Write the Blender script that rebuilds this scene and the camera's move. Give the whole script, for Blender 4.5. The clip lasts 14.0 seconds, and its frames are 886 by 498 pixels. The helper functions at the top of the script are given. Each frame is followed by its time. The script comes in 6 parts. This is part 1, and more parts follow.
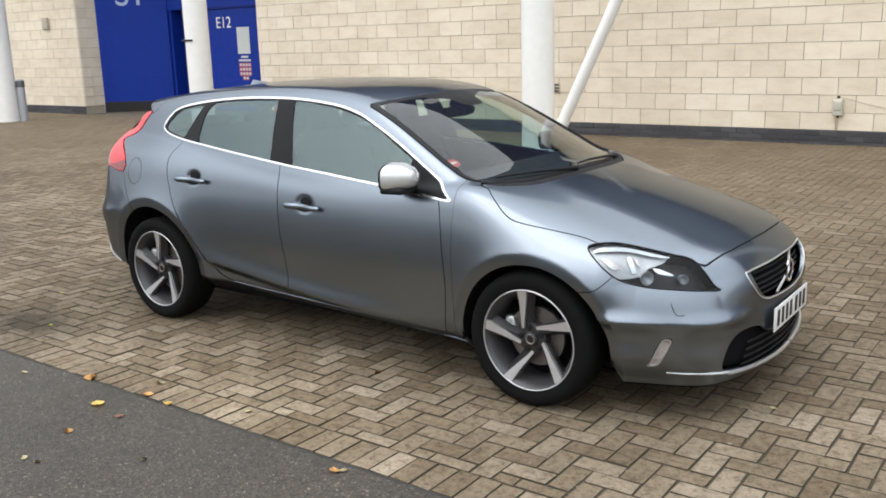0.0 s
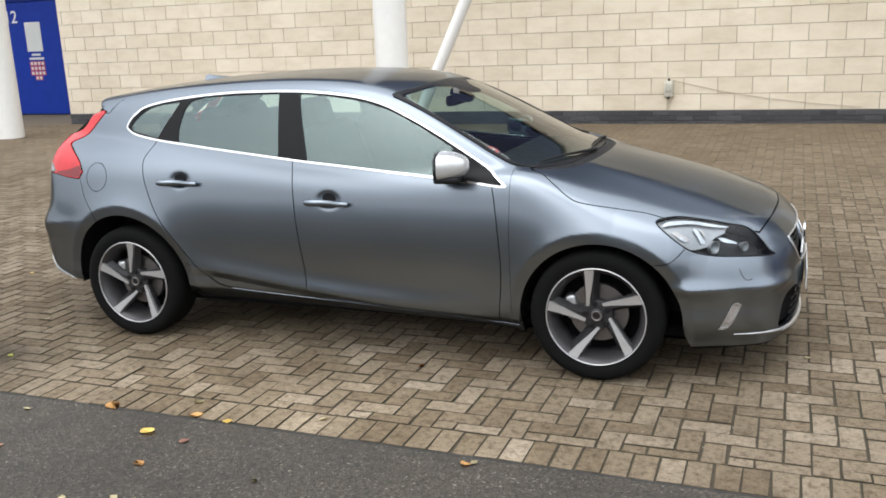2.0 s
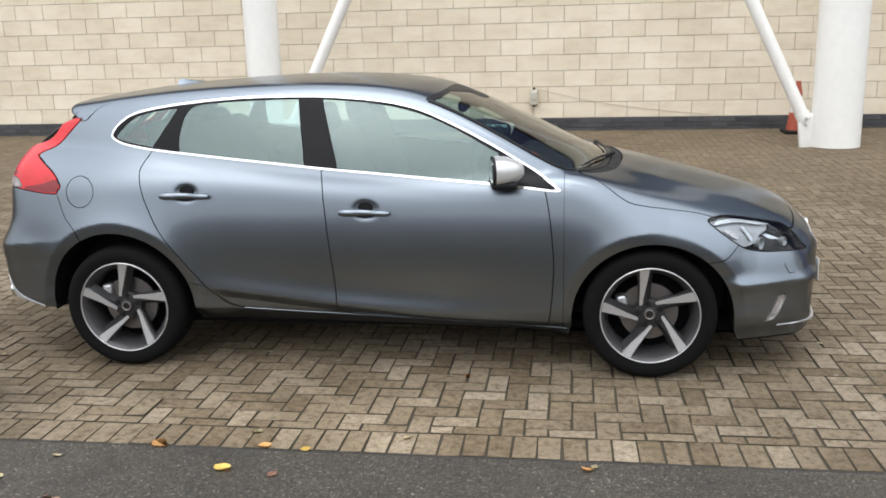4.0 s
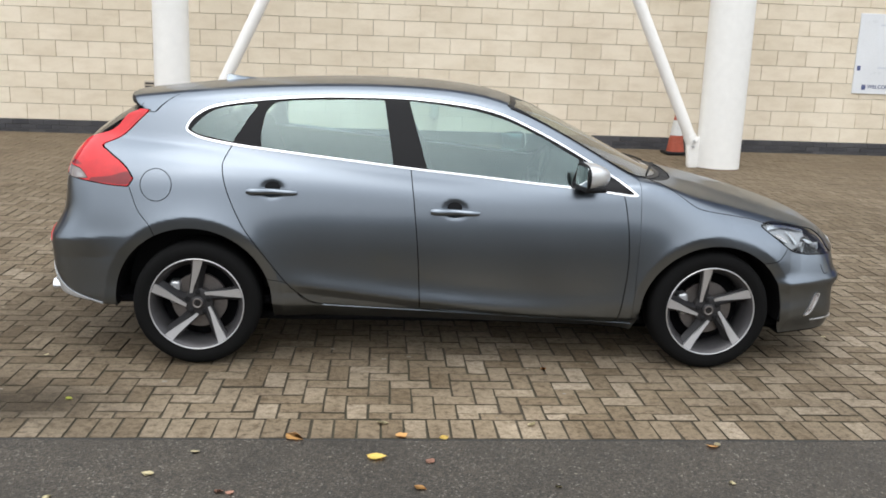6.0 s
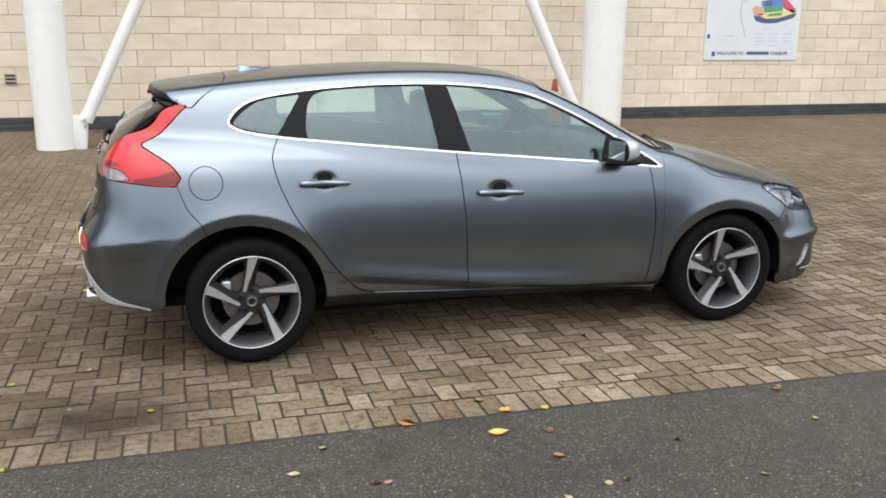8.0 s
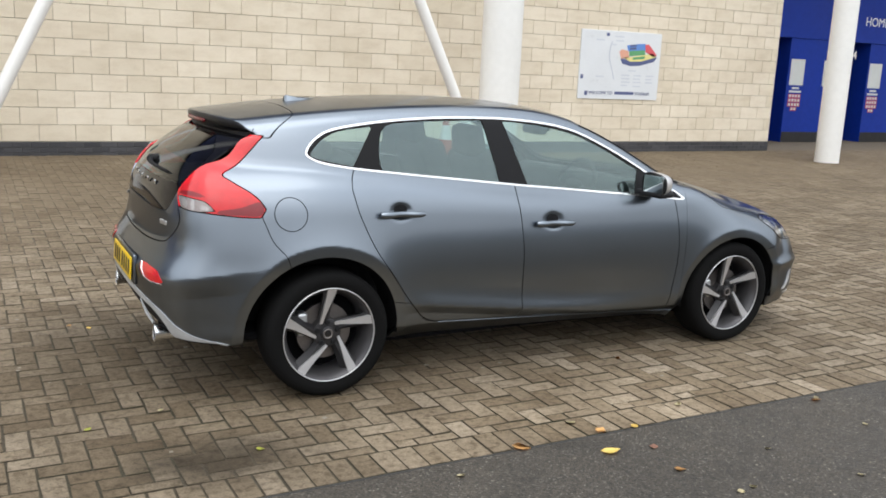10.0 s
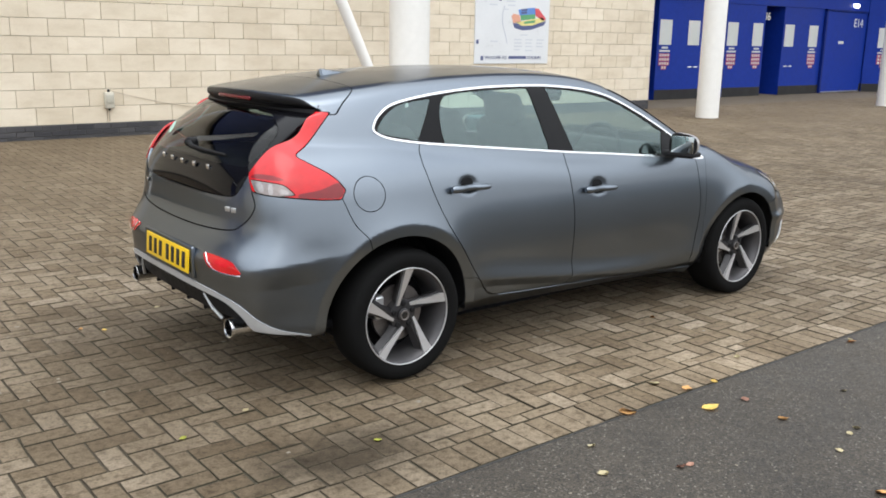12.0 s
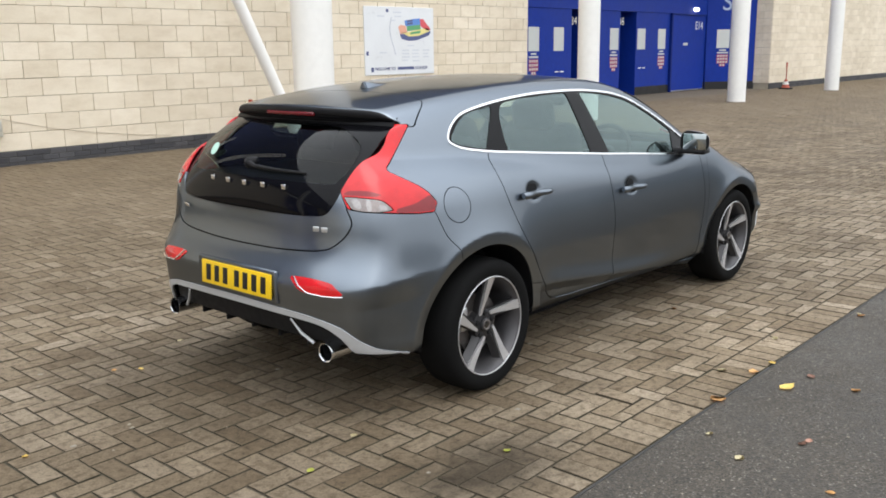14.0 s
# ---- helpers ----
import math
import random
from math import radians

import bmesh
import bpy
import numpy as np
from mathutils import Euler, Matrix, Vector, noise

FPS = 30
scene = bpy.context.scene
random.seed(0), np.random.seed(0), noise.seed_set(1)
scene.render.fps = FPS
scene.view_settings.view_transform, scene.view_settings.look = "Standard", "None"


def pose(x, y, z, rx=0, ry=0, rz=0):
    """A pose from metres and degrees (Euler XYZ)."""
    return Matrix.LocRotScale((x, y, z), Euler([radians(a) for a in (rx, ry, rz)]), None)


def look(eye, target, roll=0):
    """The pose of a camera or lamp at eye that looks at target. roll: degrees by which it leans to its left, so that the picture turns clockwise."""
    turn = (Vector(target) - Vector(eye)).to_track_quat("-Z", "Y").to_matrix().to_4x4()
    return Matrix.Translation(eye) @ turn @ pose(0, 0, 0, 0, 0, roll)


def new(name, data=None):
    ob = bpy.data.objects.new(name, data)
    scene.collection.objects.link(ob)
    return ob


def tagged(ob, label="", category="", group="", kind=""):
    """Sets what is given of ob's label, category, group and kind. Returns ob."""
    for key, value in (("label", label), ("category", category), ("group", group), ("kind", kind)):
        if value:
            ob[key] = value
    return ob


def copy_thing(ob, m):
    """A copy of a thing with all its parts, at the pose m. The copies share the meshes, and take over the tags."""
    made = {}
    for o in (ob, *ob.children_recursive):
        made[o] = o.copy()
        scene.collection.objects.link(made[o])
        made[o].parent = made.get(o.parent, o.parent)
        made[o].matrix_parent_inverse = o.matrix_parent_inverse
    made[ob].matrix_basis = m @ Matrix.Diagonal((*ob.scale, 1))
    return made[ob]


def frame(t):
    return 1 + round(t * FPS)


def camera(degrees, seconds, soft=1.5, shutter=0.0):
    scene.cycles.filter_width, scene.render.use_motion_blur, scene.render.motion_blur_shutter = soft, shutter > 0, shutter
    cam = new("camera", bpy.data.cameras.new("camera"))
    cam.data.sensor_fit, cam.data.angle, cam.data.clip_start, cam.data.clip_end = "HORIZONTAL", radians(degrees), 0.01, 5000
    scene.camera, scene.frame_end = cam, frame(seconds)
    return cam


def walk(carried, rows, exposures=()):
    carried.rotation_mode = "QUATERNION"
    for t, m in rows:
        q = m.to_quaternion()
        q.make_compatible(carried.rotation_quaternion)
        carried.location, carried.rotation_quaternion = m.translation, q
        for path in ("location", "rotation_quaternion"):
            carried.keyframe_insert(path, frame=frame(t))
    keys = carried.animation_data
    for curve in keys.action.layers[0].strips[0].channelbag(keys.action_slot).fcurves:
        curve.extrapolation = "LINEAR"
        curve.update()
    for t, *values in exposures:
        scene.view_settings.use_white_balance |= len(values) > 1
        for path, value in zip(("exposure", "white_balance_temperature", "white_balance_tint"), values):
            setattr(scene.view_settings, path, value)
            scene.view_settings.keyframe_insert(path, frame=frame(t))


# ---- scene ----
cam = camera(52.3, 14.0, 1.75)
PATH = [
    (0, (3.314, -4.224, 1.638), (2.16, -2.652, 1.191), -1.6),
    (0.5, (3.043, -4.461, 1.64), (2.021, -2.816, 1.141), -1.5),
    (1, (2.756, -4.557, 1.612), (1.808, -2.862, 1.133), -3.2),
    (1.5, (2.458, -4.671, 1.631), (1.611, -2.919, 1.17), -1.7),
    (2, (2.135, -4.852, 1.656), (1.425, -3.044, 1.178), -2.4),
    (2.2, (2.024, -4.874, 1.638), (1.351, -3.05, 1.168), -1.0),
    (4.3, (0.702, -5.123, 1.663), (0.488, -3.189, 1.199), -0.6),
    (4.5, (0.551, -5.167, 1.651), (0.368, -3.228, 1.197), 0.4),
    (5, (0.192, -5.298, 1.669), (0.113, -3.356, 1.196), -0.5),
    (5.5, (-0.114, -5.307, 1.625), (-0.148, -3.358, 1.177), -0.1),
    (6, (-0.442, -5.32, 1.627), (-0.289, -3.375, 1.188), 2.1),
    (6.5, (-0.798, -5.4, 1.673), (-0.496, -3.473, 1.232), 1.0),
    (7, (-1.093, -5.372, 1.642), (-0.758, -3.437, 1.261), 0.4),
    (7.2, (-1.192, -5.353, 1.655), (-0.818, -3.437, 1.223), 0.0),
    (9.3, (-2.475, -5.015, 1.633), (-1.608, -3.274, 1.17), 1.7),
    (9.5, (-2.621, -4.998, 1.654), (-1.705, -3.279, 1.201), 1.3),
    (10, (-2.855, -4.850, 1.637), (-1.925, -3.125, 1.234), 2.6),
    (10.5, (-3.045, -4.721, 1.644), (-2.046, -3.048, 1.19), 2.1),
    (11, (-3.376, -4.572, 1.626), (-2.256, -2.993, 1.122), 1.0),
    (11.5, (-3.568, -4.408, 1.596), (-2.442, -2.824, 1.124), 1.9),
    (12, (-3.712, -4.177, 1.605), (-2.507, -2.649, 1.146), 1.1),
    (12.5, (-3.972, -4.007, 1.615), (-2.743, -2.493, 1.169), -0.5),
    (13, (-4.164, -3.855, 1.599), (-2.883, -2.382, 1.167), 0.8),
    (13.5, (-4.283, -3.63, 1.599), (-2.929, -2.225, 1.161), -0.5),
    (14, (-4.497, -3.414, 1.586), (-3.037, -2.118, 1.153), -0.7),
]
walk(cam, [(t, look(eye, target, roll)) for t, eye, target, roll in PATH],
     exposures=[(0, .53), (2.0, .54), (4.5, .45), (6.0, .42), (7.0, .49), (9.5, .43), (10.5, .43), (11.5, .53), (14.0, .53)])

# ---- overcast daylight ----
world = bpy.data.worlds.new("overcast sky")
scene.world = world
world.use_nodes = True
wn = world.node_tree
sky = wn.nodes.new("ShaderNodeTexSky")
sky.sky_type, sky.sun_disc = "NISHITA", False
sky.sun_elevation, sky.sun_rotation = radians(48), radians(200)
sky.air_density, sky.dust_density, sky.ozone_density = 1.0, 4.0, 1.0
hsv = wn.nodes.new("ShaderNodeHueSaturation")
hsv.inputs["Saturation"].default_value = 0.3
wn.links.new(sky.outputs[0], hsv.inputs["Color"])
cloud = wn.nodes.new("ShaderNodeTexNoise")
cloud.inputs["Scale"].default_value, cloud.inputs["Detail"].default_value = 2.2, 5.0
layer = wn.nodes.new("ShaderNodeValToRGB")
layer.color_ramp.elements[0].position, layer.color_ramp.elements[0].color = .35, (7.4, 7.9, 8.6, 1)
layer.color_ramp.elements[1].position, layer.color_ramp.elements[1].color = .65, (10.0, 10.4, 10.8, 1)
wn.links.new(wn.nodes.new("ShaderNodeTexCoord").outputs["Generated"], cloud.inputs["Vector"])
wn.links.new(cloud.outputs["Fac"], layer.inputs[0])
cover = wn.nodes.new("ShaderNodeMix")
cover.data_type = "RGBA"
cover.inputs[0].default_value = 0.8
wn.links.new(hsv.outputs[0], cover.inputs[6])
wn.links.new(layer.outputs[0], cover.inputs[7])
# an overcast sky is about twice as bright overhead as at the horizon
height, dome = wn.nodes.new("ShaderNodeSeparateXYZ"), wn.nodes.new("ShaderNodeMapRange")
wn.links.new(wn.nodes["Texture Coordinate"].outputs["Generated"], height.inputs[0])
wn.links.new(height.outputs["Z"], dome.inputs["Value"])
dome.inputs["To Min"].default_value, dome.inputs["To Max"].default_value = 0.60, 1.50
shade = wn.nodes.new("ShaderNodeMix")
shade.data_type, shade.blend_type = "RGBA", "MULTIPLY"
shade.inputs[0].default_value = 1.0
wn.links.new(cover.outputs[2], shade.inputs[6])
wn.links.new(dome.outputs[0], shade.inputs[7])
wn.links.new(shade.outputs[2], wn.nodes["Background"].inputs["Color"])
wn.nodes["Background"].inputs["Strength"].default_value = 0.15
lamp = bpy.data.lights.new("sun", "SUN")
lamp.energy, lamp.angle, lamp.color = 0.5, radians(40), (1.0, 0.97, 0.92)
sun = new("sun", lamp)
sun.matrix_world = look((0, 0, 20), (1.0, 3.0, 0))

# ---- materials ----
def shader(name, color, rough=.5, metal=0.0, **more):
    """A Principled material; returns (material, nodes, links, principled)."""
    m = bpy.data.materials.new(name)
    m.use_nodes = True
    nodes, links = m.node_tree.nodes, m.node_tree.links
    b = nodes["Principled BSDF"]
    b.inputs["Base Color"].default_value = (*color, 1)
    b.inputs["Roughness"].default_value = rough
    b.inputs["Metallic"].default_value = metal
    for key, value in more.items():
        b.inputs[key.replace("_", " ")].default_value = value
    return m, nodes, links, b


def noise_node(nodes, links, scale, detail=6.0, rough=.6, coords="Object", stretch=None):
    tc = nodes.new("ShaderNodeTexCoord")
    n = nodes.new("ShaderNodeTexNoise")
    n.inputs["Scale"].default_value, n.inputs["Detail"].default_value, n.inputs["Roughness"].default_value = scale, detail, rough
    if coords == "World":
        g = nodes.new("ShaderNodeNewGeometry")
        out = g.outputs["Position"]
    else:
        out = tc.outputs[coords]
    if stretch:
        mp = nodes.new("ShaderNodeMapping")
        mp.inputs["Scale"].default_value = stretch
        links.new(out, mp.inputs["Vector"])
        out = mp.outputs[0]
    links.new(out, n.inputs["Vector"])
    return n.outputs["Fac"]


def ramp(nodes, links, fac, stops):
    r = nodes.new("ShaderNodeValToRGB")
    e = r.color_ramp.elements
    while len(e) < len(stops):
        e.new(.5)
    for k, (at, c) in zip(e, stops):
        k.position = at
        k.color = (*c, 1) if len(c) == 3 else c
    links.new(fac, r.inputs[0])
    return r.outputs[0]


def blend(nodes, links, kind, fac, a, b):
    m = nodes.new("ShaderNodeMix")
    m.data_type, m.blend_type = "RGBA", kind
    for sock, v in ((m.inputs[0], fac), (m.inputs[6], a), (m.inputs[7], b)):
        if isinstance(v, bpy.types.NodeSocket):
            links.new(v, sock)
        elif isinstance(v, tuple):
            sock.default_value = (*v, 1)
        else:
            sock.default_value = v
    return m.outputs[2]


def relief(nodes, links, b, height, strength, distance):
    u = nodes.new("ShaderNodeBump")
    u.inputs["Strength"].default_value, u.inputs["Distance"].default_value = strength, distance
    links.new(height, u.inputs["Height"])
    links.new(u.outputs[0], b.inputs["Normal"])


def grey(v):
    return (v, v, v)


def car_paint_material():
    """Grey flake under a clear coat: a broad soft lobe that darkens at a glance, and a sharp lacquer over it."""
    m, n, l, b = shader("car paint, grey metallic", (.16, .178, .198), .40, 1.0, Coat_Weight=.7, Coat_Roughness=.07, Coat_IOR=1.45, Specular_IOR_Level=.3)
    b.inputs["Specular Tint"].default_value = (.17, .17, .17, 1)
    flake = noise_node(n, l, 900, 2)
    haze = noise_node(n, l, 2.5, 5)
    c = ramp(n, l, flake, [(.3, (.168, .193, .223)), (.7, (.229, .261, .299))])
    c = blend(n, l, "MULTIPLY", .12, c, ramp(n, l, haze, [(.3, grey(.8)), (.7, grey(1.0))]))
    l.new(c, b.inputs["Base Color"])
    l.new(ramp(n, l, haze, [(.35, grey(.285)), (.75, grey(.325))]), b.inputs["Roughness"])
    return m


def plain_material(name, color, rough=.5, metal=0.0, vary=.25, scale=40, bump=0.0, **more):
    """A surface of one colour with grain and faint wear at two scales."""
    m, n, l, b = shader(name, color, rough, metal, **more)
    fine, wide = noise_node(n, l, scale, 5), noise_node(n, l, scale / 14, 4)
    c = blend(n, l, "MULTIPLY", vary, color, ramp(n, l, fine, [(.3, grey(.55)), (.7, grey(1.15))]))
    c = blend(n, l, "MULTIPLY", vary, c, ramp(n, l, wide, [(.3, grey(.6)), (.7, grey(1.1))]))
    l.new(c, b.inputs["Base Color"])
    l.new(ramp(n, l, wide, [(.3, grey(max(rough - .08, 0))), (.7, grey(min(rough + .08, 1)))]), b.inputs["Roughness"])
    if bump:
        relief(n, l, b, fine, .5, bump)
    return m


def glass_material(name, tint, head_on=.04, sheen=(1, 1, 1)):
    """Thin glass: clear with a tint, its gloss by Fresnel."""
    m = bpy.data.materials.new(name)
    m.use_nodes = True
    n, l = m.node_tree.nodes, m.node_tree.links
    n.clear()
    out, mix = n.new("ShaderNodeOutputMaterial"), n.new("ShaderNodeMixShader")
    clear, gloss, f = n.new("ShaderNodeBsdfTransparent"), n.new("ShaderNodeBsdfGlossy"), n.new("ShaderNodeLayerWeight")
    clear.inputs[0].default_value = (*tint, 1)
    gloss.inputs["Roughness"].default_value = .01
    gloss.inputs["Color"].default_value = (*sheen, 1)
    f.inputs["Blend"].default_value = .5
    power, gain = n.new("ShaderNodeMath"), n.new("ShaderNodeMath")
    power.operation, gain.operation = "POWER", "MULTIPLY_ADD"
    power.inputs[1].default_value, gain.inputs[1].default_value, gain.inputs[2].default_value = 5.0, 1 - head_on, head_on
    l.new(f.outputs["Facing"], power.inputs[0])
    l.new(power.outputs[0], gain.inputs[0])
    l.new(gain.outputs[0], mix.inputs[0])
    l.new(clear.outputs[0], mix.inputs[1])
    l.new(gloss.outputs[0], mix.inputs[2])
    l.new(mix.outputs[0], out.inputs[0])
    return m


PAINT = car_paint_material()
CHROME = plain_material("bright trim", (.82, .83, .84), .16, 1.0, vary=.08)
SATIN = plain_material("satin silver", (.62, .63, .64), .34, .85, vary=.1)
SATIN_BLACK = plain_material("satin black pillar", (.008, .008, .009), .38, 0, vary=.2, Specular_IOR_Level=.15)
PANEL_BLACK = plain_material("black tailgate panel", (.004, .004, .005), .06, 0, vary=.1, Specular_IOR_Level=.13)
GLOSS_BLACK = plain_material("gloss black", (.008, .008, .009), .12, 0, vary=.2, Coat_Weight=.5)
TRIM_BLACK = plain_material("black plastic", (.010, .010, .011), .6, 0, bump=.0004, scale=300, Specular_IOR_Level=.2)
DARK_INSIDE = plain_material("dark lining", (.006, .006, .007), .9, 0, Specular_IOR_Level=.1)
SIDE_GLASS = glass_material("tinted side glass", (.66, .80, .79), .13, (.82, 1.0, .99))
SCREEN_GLASS = glass_material("windscreen glass", (.64, .74, .70), .06)
DARK_GLASS = glass_material("privacy glass", (.36, .40, .40), .022)
CLEAR = glass_material("clear lamp lens", (.93, .95, .96), .015)
LAMP_RED = plain_material("red lamp lens", (.62, .012, .016), .14, 0, vary=.5, scale=14, Coat_Weight=.15)
LAMP_DEEP = plain_material("deep red lamp lens", (.22, .006, .010), .12, 0, vary=.3, scale=30, Coat_Weight=.2)
LAMP_DIM = plain_material("unlit dark red lens", (.12, .006, .010), .2, 0, vary=.3, scale=30)
LAMP_CLEAR = plain_material("lamp reflector facet", (.46, .43, .42), .22, .5, vary=.5, scale=70)
LAMP_GREY = plain_material("grey lamp housing", (.32, .33, .34), .35, .6, vary=.5, scale=50)
LAMP_SHELL = plain_material("lamp housing", (.016, .016, .018), .4, 0, Specular_IOR_Level=.2)
LAMP_BRIGHT = plain_material("bright lamp reflector", (.60, .62, .64), .26, .9, vary=.6, scale=45)
LAMP_WHITE = plain_material("clear lamp segment", (.30, .26, .25), .18, .4, vary=.5, scale=60)
TYRE = plain_material("tyre rubber", (.008, .008, .008), .85, 0, vary=.4, bump=.001, scale=120, Specular_IOR_Level=.08)
RIM_BRIGHT = plain_material("machined alloy", (.56, .555, .56), .34, .6, vary=.12)
RIM_DARK = plain_material("dark grey alloy", (.040, .039, .041), .42, .5, vary=.2)
RIM_BARREL = plain_material("grey alloy barrel", (.075, .072, .075), .42, .5, vary=.2)
STEEL = plain_material("brake steel", (.22, .20, .19), .45, .8, vary=.4)
SEAT_CLOTH = plain_material("black seat cloth", (.020, .020, .022), .85, 0, vary=.4, bump=.001, scale=400, Specular_IOR_Level=.2)
PLATE_YELLOW = plain_material("yellow plate", (.80, .52, .01), .35, 0, vary=.08)
PLATE_WHITE = plain_material("white plate", (.72, .73, .72), .35, 0, vary=.08)
INK = plain_material("black ink", (.01, .01, .01), .4, 0)
MIRROR_SILVER = plain_material("silver mirror cap", (.62, .62, .61), .30, .55, vary=.08, Coat_Weight=.6)
STRIP_SILVER = plain_material("silver painted strip", (.52, .53, .54), .36, .35, vary=.1)
MIRROR_GLASS = shader("mirror glass", (.48, .52, .52), .02, 1.0)[0]
STICKER_RED = plain_material("red sticker", (.55, .03, .03), .5, 0)
PALE_GREEN = plain_material("pale green sticker", (.45, .68, .58), .5, 0)

# ---- car body as one smooth implicit surface (car axes: x forward, y across, z up) ----
def curve(keys):
    """A natural cubic spline through (x, value) keys, flat-ended, as a fast lookup."""
    xs = np.array([k[0] for k in keys], float)
    ys = np.array([k[1] for k in keys], float)
    n = len(xs)
    h = np.diff(xs)
    m = np.zeros((n, n))
    r = np.zeros(n)
    m[0, 0] = m[-1, -1] = 1
    for i in range(1, n - 1):
        m[i, i - 1], m[i, i], m[i, i + 1] = h[i - 1], 2 * (h[i - 1] + h[i]), h[i]
        r[i] = 6 * ((ys[i + 1] - ys[i]) / h[i] - (ys[i] - ys[i - 1]) / h[i - 1])
    c = np.linalg.solve(m, r)
    gx = np.linspace(xs[0], xs[-1], 6000)
    i = np.clip(np.searchsorted(xs, gx) - 1, 0, n - 2)
    a, b = (xs[i + 1] - gx), (gx - xs[i])
    gy = (c[i] * a ** 3 + c[i + 1] * b ** 3) / (6 * h[i]) + (ys[i] / h[i] - c[i] * h[i] / 6) * a + (ys[i + 1] / h[i] - c[i + 1] * h[i] / 6) * b
    lo, hi = (gy[1] - gy[0]) / (gx[1] - gx[0]), (gy[-1] - gy[-2]) / (gx[-1] - gx[-2])

    def value(x):
        x = np.asarray(x, float)
        return np.interp(x, gx, gy) + np.minimum(x - gx[0], 0) * lo + np.maximum(x - gx[-1], 0) * hi
    return value


def smax(a, b, k):
    h = np.maximum(k - np.abs(a - b), 0) / k
    return np.maximum(a, b) + h ** 3 * k / 6


def smin(a, b, k):
    return -smax(-a, -b, k)


plan_w = curve([(-2.25, .70), (-2.0, .785), (-1.8, .835), (-1.6, .868), (-1.32, .893), (-.94, .884), (0, .887), (.9, .887), (1.32, .900), (1.6, .896), (1.8, .868), (1.95, .82), (2.2, .70)])
side_prof = curve([(.08, -.19), (.14, -.120), (.20, -.095), (.26, -.056), (.32, -.030), (.38, -.024), (.45, -.017), (.55, -.004), (.62, .004), (.68, .006), (.75, .002), (.85, -.013), (.95, -.034), (1.05, -.068), (1.15, -.115)])
nose_z = curve([(.08, -.12), (.15, -.045), (.21, -.012), (.30, 0), (.40, 0), (.50, -.003), (.60, -.014), (.70, -.074), (.78, -.15), (.90, -.30)])
tail_z = curve([(.10, .20), (.20, .10), (.30, .045), (.42, .010), (.55, 0), (.63, .008), (.70, .045), (.765, .070), (.85, .082), (.92, .092), (1.0, .118), (1.1, .19)])
deck_a = curve([(-2.2, 1.30), (-1.7, 1.33), (-1.385, 1.34), (-1.0, 1.27), (-.5, 1.20), (0, 1.15), (.5, 1.10), (.8, 1.06), (1.0, 1.025), (1.2, .985), (1.5, .920), (1.8, .842), (2.0, .775), (2.1, .728), (2.2, .65)])
deck_c = curve([(-2.2, .45), (-1.385, .45), (-1.0, .36), (-.5, .30), (0, .27), (.5, .20), (.8, .12), (1.0, .08), (1.2, .120), (1.5, .175), (2.0, .190), (2.2, .190)])
belt_z = curve([(-2.1, 1.14), (-1.7, 1.15), (-1.385, 1.13), (-1.0, 1.07), (-.5, 1.015), (0, .975), (.5, .93), (.92, .885), (1.3, .85)])
belt_y = curve([(-2.1, .54), (-1.8, .62), (-1.385, .71), (-1.0, .765), (-.5, .81), (0, .83), (.5, .83), (.92, .808), (1.2, .75)])
roof_z = curve([(-2.1, 1.275), (-1.95, 1.305), (-1.8, 1.330), (-1.5, 1.372), (-1.2, 1.405), (-.8, 1.432), (-.5, 1.442), (-.2, 1.439), (.05, 1.421), (.22, 1.394), (.4, 1.340), (.6, 1.254), (.8, 1.157), (1.0, 1.056), (1.2, .955), (1.4, .85)])
screen_s = curve([(-2.2, -.10), (-1.4, -.05), (-.6, 0), (-.1, .06), (.3, .19), (.8, .24), (1.4, .26)])
floor_z = curve([(-2.2, .350), (-2.05, .325), (-1.9, .300), (-1.6, .28), (-.96, .212), (-.24, .192), (.94, .160), (1.6, .165), (2.2, .162)])
hatch_x = curve([(.7, -1.90), (.80, -1.985), (.88, -2.036), (.94, -2.050), (1.0, -2.034), (1.1, -1.962), (1.2, -1.852), (1.245, -1.785), (1.262, -1.735), (1.280, -1.752), (1.300, -1.764), (1.325, -1.766), (1.4, -1.74)])


def rounded(v, k):
    """The part of v above zero, with its corner rounded over k."""
    return .5 * (v + np.sqrt(v * v + k * k)) - .25 * k * np.exp(-np.abs(v) / k)


def half(y):
    """The working half width at y; the flanks stand a little nearer the middle than the curves say."""
    a = np.abs(y)
    return a + .035 * (1 - np.exp(-a / .15))


